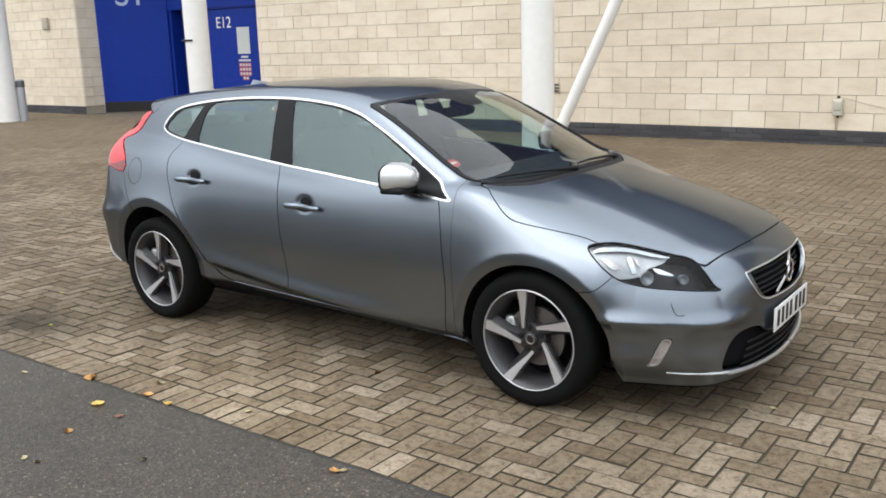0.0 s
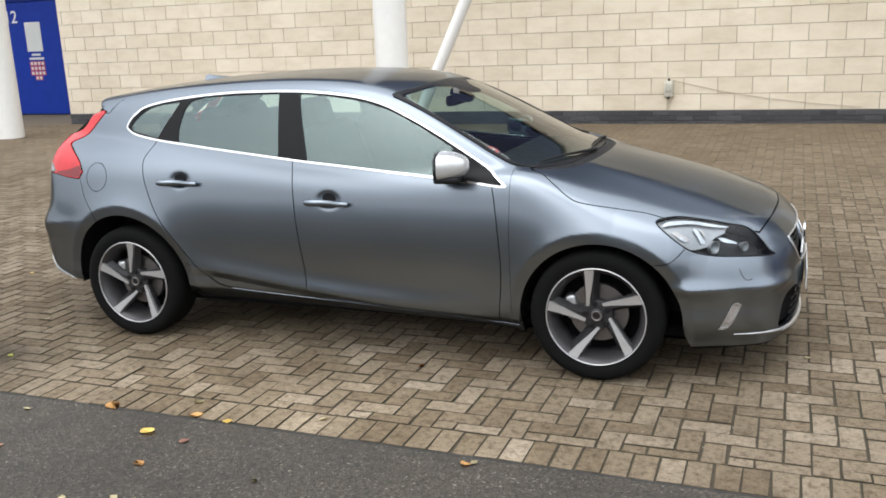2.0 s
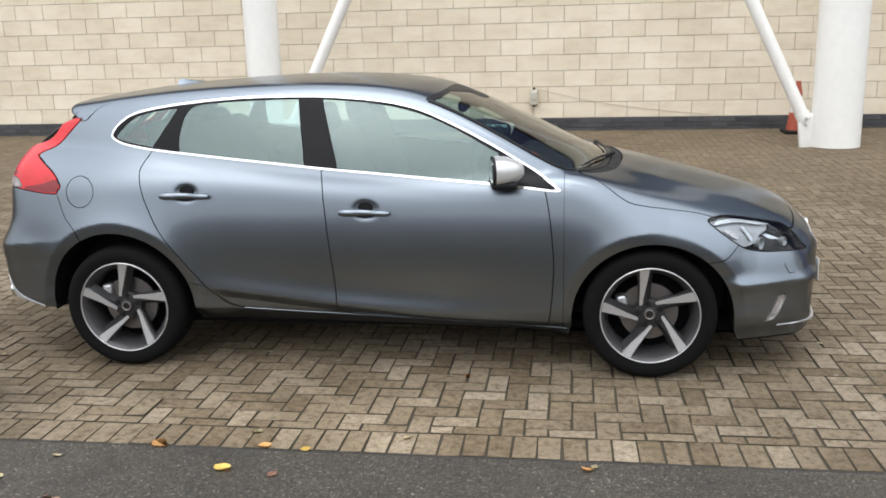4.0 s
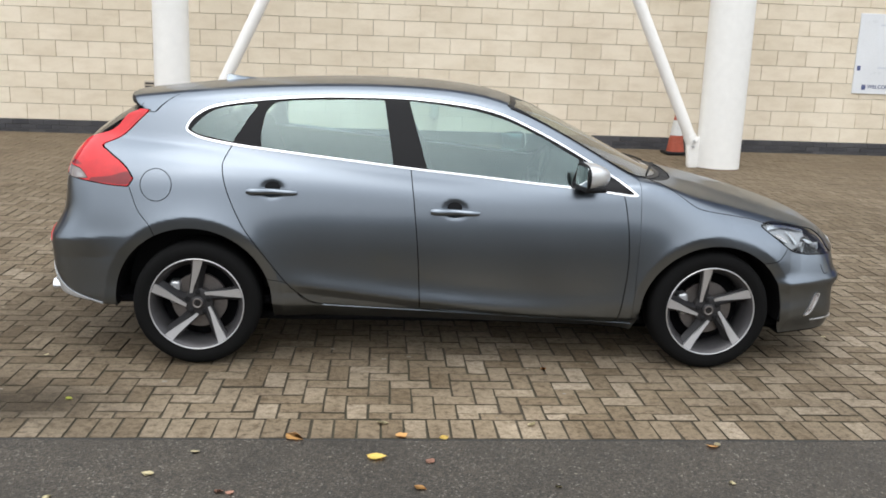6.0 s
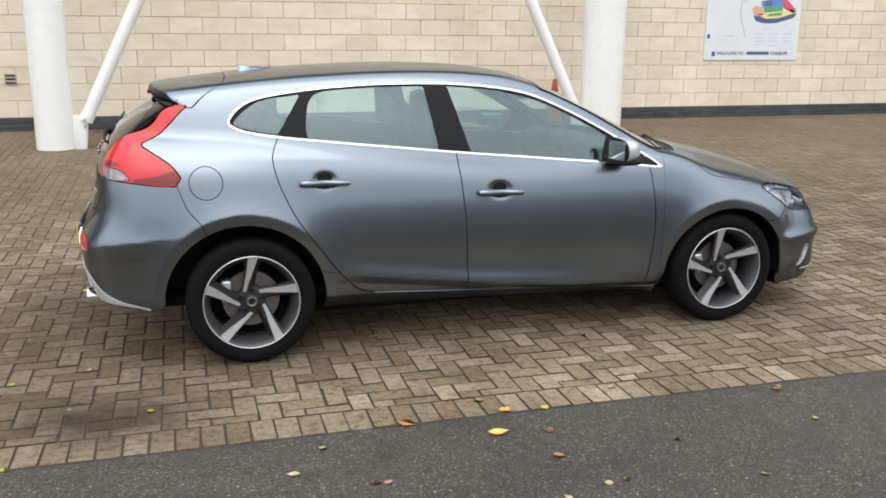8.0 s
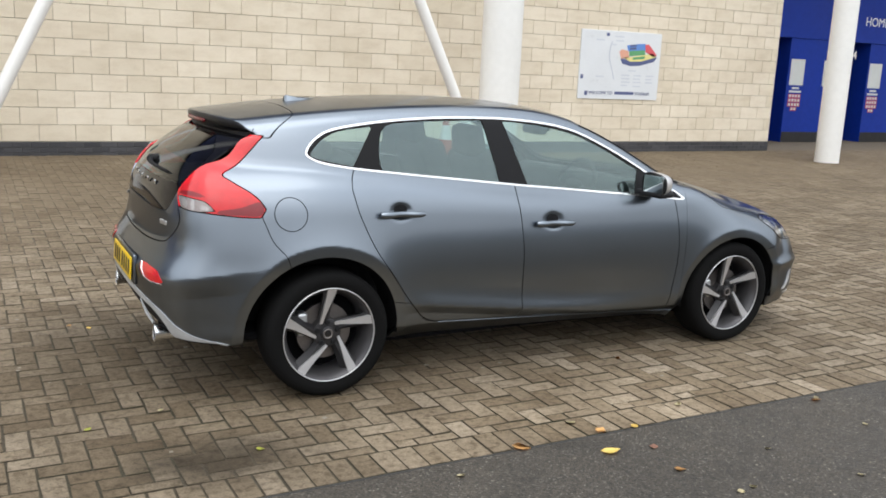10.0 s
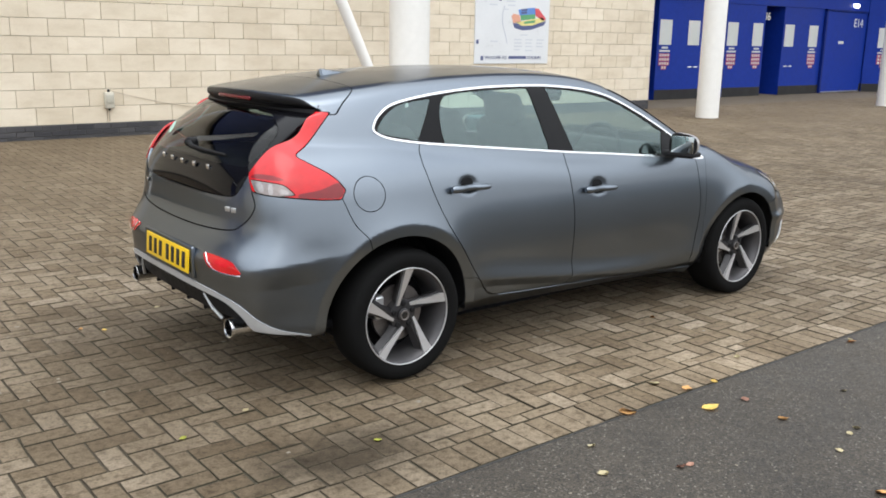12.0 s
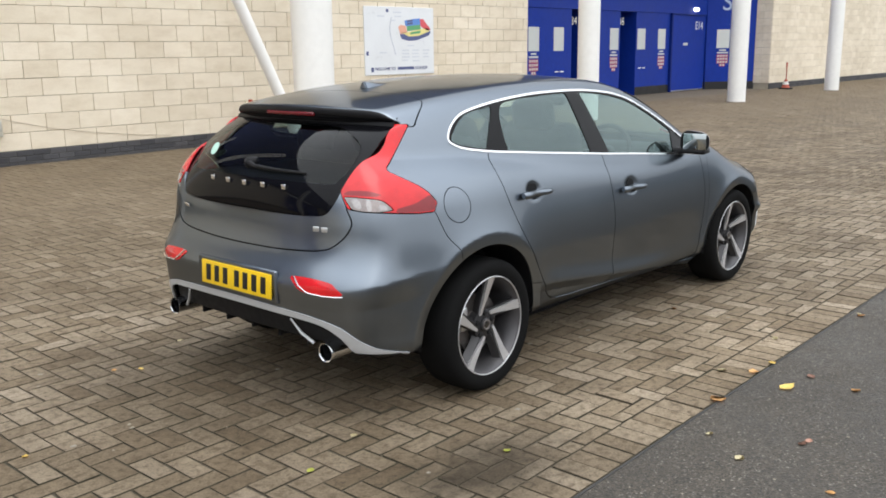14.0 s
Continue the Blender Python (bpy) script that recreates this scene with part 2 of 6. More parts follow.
def body(p):
    """Below zero inside the car."""
    x, y, z = p[..., 0], half(p[..., 1]), p[..., 2]
    y2 = y * y
    rf, rr = np.hypot(x - 1.335, z - .29), np.hypot(x + 1.343, z - .318)
    flare = 0.0
    for r, edge in ((rf, .434), (rr, .444)):
        out = r - edge
        flare = flare + (.021 * np.exp(-rounded(out, .014) / .085) - .24 * np.minimum(rounded(-out, .014), .08)) * np.clip(1 - out / .5, 0, 1)
    for hx, hz in ((-.039, .828), (-.948, .908)):
        flare = flare - .015 * np.exp(-(((x - hx) / .054) ** 2 + ((z - hz) / .038) ** 2) ** 2)
    # the doors tuck under along a crease that falls towards the front
    above = z - (.330 - .117 * (x + .08))
    along = np.clip((x + .95) / .2, 0, 1) * np.clip((.95 - x) / .2, 0, 1)
    # the sill under the doors turns further in
    under_door = .80 * np.clip(floor_z(x) + .105 - z, 0, .12) * np.clip((x + 1.04) / .1, 0, 1) * np.clip((1.0 - x) / .1, 0, 1)
    crease = .016 * np.exp(-(np.maximum(above, 0) / .06) ** 2) - .85 * np.clip(-above, 0, .045)
    side = y - (plan_w(x) + side_prof(z) + flare + along * crease - under_door)
    ridge = .005 * np.exp(-((y - .50 + .12 * (1.9 - x)) / .09) ** 2) * np.clip((x - 1.0) / .3, 0, 1)
    top = (z - (deck_a(x) - deck_c(x) * y2 + ridge)) * .88
    top = smax(top, z - belt_z(np.minimum(x, .92)) - .05 - .5 * np.maximum(x - .45, 0), .03)
    front = (x - (2.225 - .22 * y2 - .40 * y2 ** 3 + nose_z(z))) * .9
    rear = (-2.138 + .06 * y2 + .36 * y2 ** 3 + tail_z(z) - x) * .9
    corner = np.clip((y - .42) / .18, 0, 1) * np.clip((x - 1.62) / .12, 0, 1)
    ledge = .020 * np.exp(-((z - .468 + .03 * (x - 1.9)) / .030) ** 2) - .008 * np.exp(-((z - .370) / .055) ** 2)
    side = side - corner * ledge * np.clip((1.98 - x) / .2, 0, 1)
    front = front - corner * ledge
    tilt = .30 * np.clip(z - .475, 0, .15) * corner
    front, side = front + tilt, side + tilt * np.clip((x - 1.66) / .15, 0, 1)
    over = z - .628 - .10 * (x + 1.95)
    tail_bulge = (.025 * np.exp(-rounded(over, .016) / .065) - .14 * np.minimum(rounded(-over, .016), .10)) * np.clip((-1.58 - x) / .28, 0, 1)
    side = side - tail_bulge
    rear = rear - tail_bulge * .4
    low = smax(smax(side, top, .10 + .15 * np.clip((x - .95) / .45, 0, 1)), smax(front, rear, .05), .09)
    low = smax(low, floor_z(x) - z, .035)
    dz = z - belt_z(np.minimum(x, .92))
    wall = belt_y(x) - .36 * dz - np.where(dz > 0, .22, 6.0) * dz * dz
    cab_side = (y - wall) * .88
    cab_top = (z - (roof_z(x + screen_s(x) * y2) - .075 * y2)) * .9
    cab_rear = (hatch_x(z) + .22 * y2 + .2 * y2 ** 2 - x) * .8
    cab = smax(smax(cab_side, cab_top, .11 - .06 * np.clip((x - .15) / .4, 0, 1)), cab_rear, .03)
    cab = smax(cab, .75 - z, .02)
    return smin(low, cab, .035)


# ---- helpers for meshes ----
def link_mesh(name, verts, faces, material, parent=None, label="", normals=None, smooth=True):
    me = bpy.data.meshes.new(name)
    me.from_pydata([tuple(v) for v in verts], [], faces)
    if smooth:
        me.polygons.foreach_set("use_smooth", [True] * len(me.polygons))
    if normals is not None:
        me.normals_split_custom_set_from_vertices([tuple(v) for v in normals])
    me.materials.append(material)
    ob = new(name, me)
    if parent:
        ob.parent = parent
    return tagged(ob, label)


def part(name, bm, material, parent, label="", smooth=True):
    """Link a bmesh as one mesh under a thing or a part."""
    me = bpy.data.meshes.new(name)
    bmesh.ops.recalc_face_normals(bm, faces=bm.faces)
    bm.to_mesh(me)
    bm.free()
    if smooth:
        me.polygons.foreach_set("use_smooth", [True] * len(me.polygons))
        me.set_sharp_from_angle(angle=radians(38))
    me.materials.append(material)
    ob = new(name, me)
    if parent:
        ob.parent = parent
    return tagged(ob, label)


def rounded_box(size, radius=.01, at=(0, 0, 0), turn=(0, 0, 0), segments=3, bm=None):
    bm = bm or bmesh.new()
    made = bmesh.ops.create_cube(bm, size=1, matrix=Matrix.Diagonal((*size, 1)))["verts"]
    edges = {e for v in made for e in v.link_edges}
    r = bmesh.ops.bevel(bm, geom=list(edges), offset=min(radius, min(size) * .49), segments=segments, affect="EDGES", profile=.5)
    vs = {v for f in r["faces"] for v in f.verts} | {v for v in made if v.is_valid}
    bmesh.ops.transform(bm, matrix=pose(*at, *turn), verts=list(vs))
    return bm


def tube(points, radius, sides=8, bm=None, closed=False):
    """A round bar swept along points; radius a number or one for each point."""
    bm = bm or bmesh.new()
    pts = [Vector(p) for p in points]
    n = len(pts)
    rings = []
    up = Vector((0, 0, 1))
    for i, p in enumerate(pts):
        a, b = (pts[(i - 1) % n], pts[(i + 1) % n]) if closed else (pts[max(i - 1, 0)], pts[min(i + 1, n - 1)])
        d = (b - a).normalized()
        side = d.cross(up if abs(d.z) < .95 else Vector((1, 0, 0))).normalized()
        top = side.cross(d)
        r = radius[i] if isinstance(radius, (list, tuple)) else radius
        rings.append([bm.verts.new(p + r * (math.cos(2 * math.pi * k / sides) * side + math.sin(2 * math.pi * k / sides) * top)) for k in range(sides)])
    for i in range(n if closed else n - 1):
        a, b = rings[i], rings[(i + 1) % n]
        for k in range(sides):
            bm.faces.new((a[k], a[(k + 1) % sides], b[(k + 1) % sides], b[k]))
    if not closed:
        bm.faces.new(rings[0][::-1])
        bm.faces.new(rings[-1])
    return bm


def lathe(profile, sides=48, axis="Y", bm=None, turn=None):
    """A body of revolution from (along, radius) pairs."""
    bm = bm or bmesh.new()
    rings = []
    for a, r in profile:
        ring = []
        for k in range(sides):
            c, s = math.cos(2 * math.pi * k / sides) * r, math.sin(2 * math.pi * k / sides) * r
            v = Vector({"Y": (c, a, s), "X": (a, c, s), "Z": (c, s, a)}[axis])
            ring.append(bm.verts.new(turn @ v if turn else v))
        rings.append(ring)
    for a, b in zip(rings, rings[1:]):
        for k in range(sides):
            bm.faces.new((a[k], a[(k + 1) % sides], b[(k + 1) % sides], b[k]))
    bmesh.ops.remove_doubles(bm, verts=[v for ring in rings for v in ring], dist=1e-6)
    return bm




def normals_at(p, f=None, e=.004):
    f = f or body
    g = np.stack([f(p + np.eye(3)[i] * e) - f(p - np.eye(3)[i] * e) for i in range(3)], -1)
    return g / np.maximum(np.linalg.norm(g, axis=-1, keepdims=True), 1e-9)


def settle(p, f=None, rounds=3, e=.003):
    f = f or body
    for _ in range(rounds):
        g = np.stack([f(p + np.eye(3)[i] * e) - f(p - np.eye(3)[i] * e) for i in range(3)], -1) / (2 * e)
        p = p - g * np.clip(f(p) / np.maximum((g * g).sum(-1), .05), -.03, .03)[:, None]
    return p


def skin(f, lo, hi, step):
    """Vertices and quads of the surface f = 0 in a box, by surface nets."""
    axes = [np.arange(a, b + step, step) for a, b in zip(lo, hi)]
    grid = np.empty([len(a) for a in axes], np.float32)
    for i, x in enumerate(axes[0]):
        pts = np.stack(np.meshgrid([x], axes[1], axes[2], indexing="ij"), -1)
        grid[i] = f(pts)[0]
    neg = grid < 0
    n = np.array(grid.shape)
    cells = np.zeros(n - 1, np.int8)
    for dx in (0, 1):
        for dy in (0, 1):
            for dz in (0, 1):
                cells += neg[dx:n[0] - 1 + dx, dy:n[1] - 1 + dy, dz:n[2] - 1 + dz]
    active = (cells > 0) & (cells < 8)
    ids = np.full(active.shape, -1, np.int64)
    where = np.argwhere(active)
    ids[active] = np.arange(len(where))
    p = settle(np.array(lo) + (where + .5) * step, f, 6)
    quads = []
    for ax in range(3):
        b, c = (ax + 1) % 3, (ax + 2) % 3
        one = [slice(None)] * 3
        two = [slice(None)] * 3
        one[ax], two[ax] = slice(0, -1), slice(1, None)
        flip = neg[tuple(one)] != neg[tuple(two)]
        for e in (np.argwhere(flip),):
            ok = (e[:, b] > 0) & (e[:, c] > 0) & (e[:, b] < n[b] - 1) & (e[:, c] < n[c] - 1)
            e = e[ok]
            inside = neg[tuple(e.T)]
            corner = []
            for db, dc in ((1, 1), (0, 1), (0, 0), (1, 0)):
                k = e.copy()
                k[:, b] -= db
                k[:, c] -= dc
                corner.append(ids[tuple(k.T)])
            q = np.stack(corner, -1)
            q[~inside] = q[~inside][:, ::-1]
            quads.append(q)
    q = np.concatenate(quads)
    return p, [list(map(int, r)) for r in q[(q >= 0).all(1)]]


def relax(p, faces, f, rounds=3):
    """Even out the vertices along the surface."""
    q = np.array(faces)
    for _ in range(rounds):
        c = p[q].mean(1)
        s, w = np.zeros_like(p), np.zeros(len(p))
        for k in range(4):
            np.add.at(s, q[:, k], c)
            np.add.at(w, q[:, k], 1)
        m = s / np.maximum(w, 1)[:, None]
        edge = w < 3.5
        m[edge] = p[edge]
        p = settle(.4 * p + .6 * m, f, 1)
    return p


def split(p, faces, d):
    """Cut a mesh along d = 0 (a value a vertex). Gives (p, faces where d < 0, faces where d > 0)."""
    p = [tuple(v) for v in p]
    d = [float(v) if abs(v) > 2e-4 else 2e-4 for v in d]
    made = {}
    neg, pos = [], []

    def between(a, b):
        key = (a, b) if a < b else (b, a)
        if key not in made:
            k = d[a] / (d[a] - d[b])
            made[key] = len(p)
            p.append(tuple(u + (v - u) * k for u, v in zip(p[a], p[b])))
        return made[key]
    for f in faces:
        s = [d[i] < 0 for i in f]
        if all(s):
            neg.append(f)
        elif not any(s):
            pos.append(f)
        else:
            fa, fb = [], []
            for i, a in enumerate(f):
                b = f[(i + 1) % len(f)]
                (fa if s[i] else fb).append(a)
                if s[i] != s[(i + 1) % len(f)]:
                    m = between(a, b)
                    fa.append(m)
                    fb.append(m)
            if len(fa) > 2:
                neg.append(fa)
            if len(fb) > 2:
                pos.append(fb)
    return np.array(p), neg, pos


def tidy(p, faces):
    """Keep only the vertices in use."""
    used = sorted({i for f in faces for i in f})
    at = {v: k for k, v in enumerate(used)}
    return p[used], [[at[i] for i in f] for f in faces]


def smooth_line(pts, closed=True, steps=8):
    """A Catmull-Rom curve through 2D points; a point with a third value True is a sharp corner."""
    n = len(pts)
    out = []
    for i in range(n if closed else n - 1):
        a, b, c, d = (pts[(i + k) % n] if closed else pts[min(max(i + k, 0), n - 1)] for k in (-1, 0, 1, 2))
        if len(b) > 2:
            a = b
        if len(c) > 2:
            d = c
        for s in range(steps):
            t = s / steps
            out.append([.5 * (2 * b[j] + (c[j] - a[j]) * t + (2 * a[j] - 5 * b[j] + 4 * c[j] - d[j]) * t * t + (3 * b[j] - a[j] - 3 * c[j] + d[j]) * t ** 3) for j in (0, 1)])
    if not closed:
        out.append(list(pts[-1][:2]))
    return np.array(out)


def fence_distance(q, line, closed=True):
    """Signed distance of 2D points from a polygon (below zero inside), or plain distance from an open line."""
    a = line if closed else line[:-1]
    b = np.roll(line, -1, 0) if closed else line[1:]
    best = np.full(len(q), 9e9)
    inside = np.zeros(len(q), bool)
    for (ax, ay), (bx, by) in zip(a, b):
        ex, ey = bx - ax, by - ay
        wx, wy = q[:, 0] - ax, q[:, 1] - ay
        t = np.clip((wx * ex + wy * ey) / max(ex * ex + ey * ey, 1e-12), 0, 1)
        best = np.minimum(best, (wx - ex * t) ** 2 + (wy - ey * t) ** 2)
        if closed and abs(ey) > 1e-12:
            cross = (ay > q[:, 1]) != (by > q[:, 1])
            inside ^= cross & (q[:, 0] < ex * (q[:, 1] - ay) / ey + ax)
    best = np.sqrt(best)
    return np.where(inside, -best, best) if closed else best


# ---- ground ----
def fall(y):
    """The paving rises gently towards the building."""
    return .0195 * np.maximum(np.asarray(y, float) - 1.0, 0)


WALL_Y, BACK_Y, EDGE_Y = 8.68, 10.35, -1.785


def asphalt_material():
    m, n, l, b = shader("worn asphalt", (.05, .05, .05), .6, Specular_IOR_Level=.3)
    g = n.new("ShaderNodeNewGeometry")
    v = n.new("ShaderNodeTexVoronoi")
    v.inputs["Scale"].default_value = 150
    l.new(g.outputs["Position"], v.inputs["Vector"])
    stone = ramp(n, l, v.outputs["Color"], [(.15, (.033, .031, .028)), (.55, (.066, .058, .048)), (.82, (.097, .086, .071)), (.93, (.22, .21, .19))])
    fine, mid, wide = (noise_node(n, l, s, 6, coords="World") for s in (60, 3.2, .55))
    c = blend(n, l, "MULTIPLY", .6, stone, ramp(n, l, fine, [(.3, grey(.55)), (.7, grey(1.25))]))
    c = blend(n, l, "MULTIPLY", .7, c, ramp(n, l, mid, [(.3, grey(.72)), (.7, grey(1.15))]))
    c = blend(n, l, "MULTIPLY", .8, c, ramp(n, l, wide, [(.35, (.83, .78, .72)), (.65, (1.16, 1.1, 1.02))]))
    l.new(c, b.inputs["Base Color"])
    l.new(ramp(n, l, mid, [(.3, grey(.48)), (.7, grey(.72))]), b.inputs["Roughness"])
    h = blend(n, l, "ADD", .7, v.outputs["Distance"], fine)
    relief(n, l, b, h, .8, .006)
    return m


def paver_material():
    """Brown-grey concrete blocks, damp in patches, each a little different."""
    m, n, l, b = shader("concrete paving block", (.25, .21, .17), .6, Specular_IOR_Level=.22)
    info, geo = n.new("ShaderNodeObjectInfo"), n.new("ShaderNodeNewGeometry")
    add, frac = n.new("ShaderNodeMath"), n.new("ShaderNodeMath")
    frac.operation = "FRACT"
    l.new(info.outputs["Random"], add.inputs[0])
    l.new(geo.outputs["Random Per Island"], add.inputs[1])
    l.new(add.outputs[0], frac.inputs[0])
    c = ramp(n, l, frac.outputs[0], [(0, (.158, .120, .078)), (.25, (.187, .146, .099)), (.5, (.213, .169, .118)), (.75, (.238, .192, .137)), (1.0, (.279, .229, .170))])
    fine, mid, wide, patch = (noise_node(n, l, s, 7, .65, coords="World") for s in (130, 24, 1.1, .33))
    c = blend(n, l, "MULTIPLY", .8, c, ramp(n, l, fine, [(.3, grey(.55)), (.7, grey(1.26))]))
    c = blend(n, l, "MULTIPLY", .8, c, ramp(n, l, mid, [(.36, (.50, .46, .40)), (.48, grey(.94)), (.64, grey(1.18))]))
    c = blend(n, l, "MULTIPLY", .85, c, ramp(n, l, wide, [(.32, (.58, .54, .48)), (.60, grey(1.12))]))
    c = blend(n, l, "MULTIPLY", .8, c, ramp(n, l, patch, [(.38, (.72, .69, .64)), (.60, grey(1.08))]))
    # a ragged patch of blocks along the kerb is paler than the rest
    kerb_patch = n.new("ShaderNodeVectorMath")
    kerb_patch.operation = "DISTANCE"
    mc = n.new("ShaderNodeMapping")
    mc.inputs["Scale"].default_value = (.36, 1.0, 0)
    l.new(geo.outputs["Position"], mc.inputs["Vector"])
    l.new(mc.outputs[0], kerb_patch.inputs[0])
    kerb_patch.inputs[1].default_value = (0.0, -1.55, 0)
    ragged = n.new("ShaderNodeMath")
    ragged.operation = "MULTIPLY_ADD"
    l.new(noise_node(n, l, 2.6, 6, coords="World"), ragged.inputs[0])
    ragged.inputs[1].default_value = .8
    l.new(kerb_patch.outputs["Value"], ragged.inputs[2])
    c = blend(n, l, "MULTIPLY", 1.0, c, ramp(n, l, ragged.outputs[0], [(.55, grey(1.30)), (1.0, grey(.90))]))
    # towards the building a film of brown dirt lies over the blocks
    sep, film = n.new("ShaderNodeSeparateXYZ"), n.new("ShaderNodeMapRange")
    l.new(geo.outputs["Position"], sep.inputs[0])
    l.new(sep.outputs["Y"], film.inputs["Value"])
    film.inputs["From Min"].default_value, film.inputs["From Max"].default_value, film.inputs["To Max"].default_value = 0.8, 6.0, .55
    dirt = ramp(n, l, noise_node(n, l, 1.7, 6, coords="World"), [(.3, (.138, .103, .064)), (.7, (.198, .152, .098))])
    c = blend(n, l, "MIX", film.outputs[0], c, dirt)
    # an old oil mark near the kerb
    pos = n.new("ShaderNodeVectorMath")
    pos.operation = "DISTANCE"
    mp = n.new("ShaderNodeMapping")
    mp.inputs["Scale"].default_value = (.62, 1.0, 0)
    l.new(geo.outputs["Position"], mp.inputs["Vector"])
    l.new(mp.outputs[0], pos.inputs[0])
    pos.inputs[1].default_value = (-1.98 * .62, -1.40, 0)
    wob = n.new("ShaderNodeMath")
    wob.operation = "MULTIPLY_ADD"
    l.new(noise_node(n, l, 5, 5, coords="World"), wob.inputs[0])
    wob.inputs[1].default_value = .30
    l.new(pos.outputs["Value"], wob.inputs[2])
    c = blend(n, l, "MULTIPLY", 1.0, c, ramp(n, l, wob.outputs[0], [(.24, (.33, .32, .30)), (.46, grey(1.0))]))
    # a ragged patch behind and under the car's tail is darker
    darkened, reach = n.new("ShaderNodeVectorMath"), n.new("ShaderNodeMapping")
    darkened.operation = "DISTANCE"
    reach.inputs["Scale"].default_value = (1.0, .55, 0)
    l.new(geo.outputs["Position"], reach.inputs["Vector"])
    l.new(reach.outputs[0], darkened.inputs[0])
    darkened.inputs[1].default_value = (-2.20, .30 * .55, 0)
    fringe = n.new("ShaderNodeMath")
    fringe.operation = "MULTIPLY_ADD"
    l.new(noise_node(n, l, 3.2, 6, .65, coords="World"), fringe.inputs[0])
    fringe.inputs[1].default_value = .75
    l.new(darkened.outputs["Value"], fringe.inputs[2])
    c = blend(n, l, "MULTIPLY", 1.0, c, ramp(n, l, fringe.outputs[0], [(.55, (.60, .585, .56)), (1.05, grey(1.0))]))
    # dark pits and grime in the block faces
    pits = noise_node(n, l, 44, 4, .6, coords="World")
    c = blend(n, l, "MULTIPLY", .45, c, ramp(n, l, pits, [(.36, (.40, .37, .32)), (.47, grey(1.0))]))
    l.new(c, b.inputs["Base Color"])
    l.new(ramp(n, l, wide, [(.35, grey(.68)), (.65, grey(.88))]), b.inputs["Roughness"])
    relief(n, l, b, blend(n, l, "ADD", .6, mid, fine), .55, .004)
    return m


def bed_material():
    m, n, l, b = shader("dark sand joint", (.05, .042, .030), .9)
    f, w = noise_node(n, l, 200, 5, coords="World"), noise_node(n, l, 1.3, 5, coords="World")
    c = ramp(n, l, f, [(.3, (.026, .020, .013)), (.7, (.070, .056, .038))])
    c = blend(n, l, "MULTIPLY", .8, c, ramp(n, l, w, [(.35, (.8, .9, .65)), (.65, (1.2, 1.1, 1.0))]))
    # towards the building the joints are filled with paler dirt
    sep = n.new("ShaderNodeSeparateXYZ")
    l.new(n.new("ShaderNodeNewGeometry").outputs["Position"], sep.inputs[0])
    dirt = n.new("ShaderNodeMapRange")
    dirt.inputs["From Min"].default_value, dirt.inputs["From Max"].default_value = 0.5, 5.0
    l.new(sep.outputs["Y"], dirt.inputs["Value"])
    c = blend(n, l, "MIX", dirt.outputs[0], c, blend(n, l, "MULTIPLY", .6, (.140, .111, .075), ramp(n, l, f, [(.3, grey(.5)), (.7, grey(1.2))])))
    l.new(c, b.inputs["Base Color"])
    relief(n, l, b, f, .7, .004)
    return m


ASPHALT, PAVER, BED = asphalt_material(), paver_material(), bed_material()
road = link_mesh("road", [(-400, -400, 0), (400, -400, 0), (400, EDGE_Y - .004, 0), (-400, EDGE_Y - .004, 0)], [(0, 1, 2, 3)], ASPHALT, smooth=False)
tagged(road, "dark grey damp asphalt road with scattered leaves", "road", kind="structure")
rows = [EDGE_Y - .031, 1.0, 3.0, 6.0, 9.0, 60, 400]
bed_v = [(x, y, float(fall(min(y, 40))) - .006) for y in rows for x in (-400, 400)]
pavement = link_mesh("pavement", bed_v, [(2 * i, 2 * i + 1, 2 * i + 3, 2 * i + 2) for i in range(len(rows) - 1)], BED, smooth=False)
tagged(pavement, "brown-grey concrete block paving in a herringbone bond", "pavement", kind="structure")
KERB = plain_material("dark edging", (.035, .033, .030), .75, 0, vary=.6, scale=30, bump=.003)
for k in range(28):
    x0 = -13.0 + k * .915
    kerb = part("edging", rounded_box((.910, .012, .10), .003, (x0 + .457, EDGE_Y + .004, -.049), segments=2), KERB, pavement)


def block(lx, ly, c=.0030, deep=.014):
    """Vertices and faces of one paving block, its top edge worn round."""
    a, b, t = lx / 2, ly / 2, .003
    v = []
    for inset, z in ((0, -deep), (0, -c * .8), (c * .4, -c * .2), (c * 1.2, 0)):
        v += [(-a + inset, -b + inset, z), (a - inset, -b + inset, z), (a - inset, b - inset, z), (-a + inset, b - inset, z)]
    f = [(12, 13, 14, 15)]
    for r in range(3):
        for i in range(4):
            j = (i + 1) % 4
            f.append((4 * r + i, 4 * r + j, 4 * r + 4 + j, 4 * r + 4 + i))
    return np.array(v), f


# herringbone: unit cells from (X0, Y0); rows below FIRST are cut by the edge course
def brick_slab(a, b):
    """A plain box between two corners."""
    v = [(x, y, z) for x in (a[0], b[0]) for y in (a[1], b[1]) for z in (a[2], b[2])]
    return v, [(0, 1, 3, 2), (4, 6, 7, 5), (0, 4, 5, 1), (2, 3, 7, 6), (0, 2, 6, 4), (1, 5, 7, 3)]


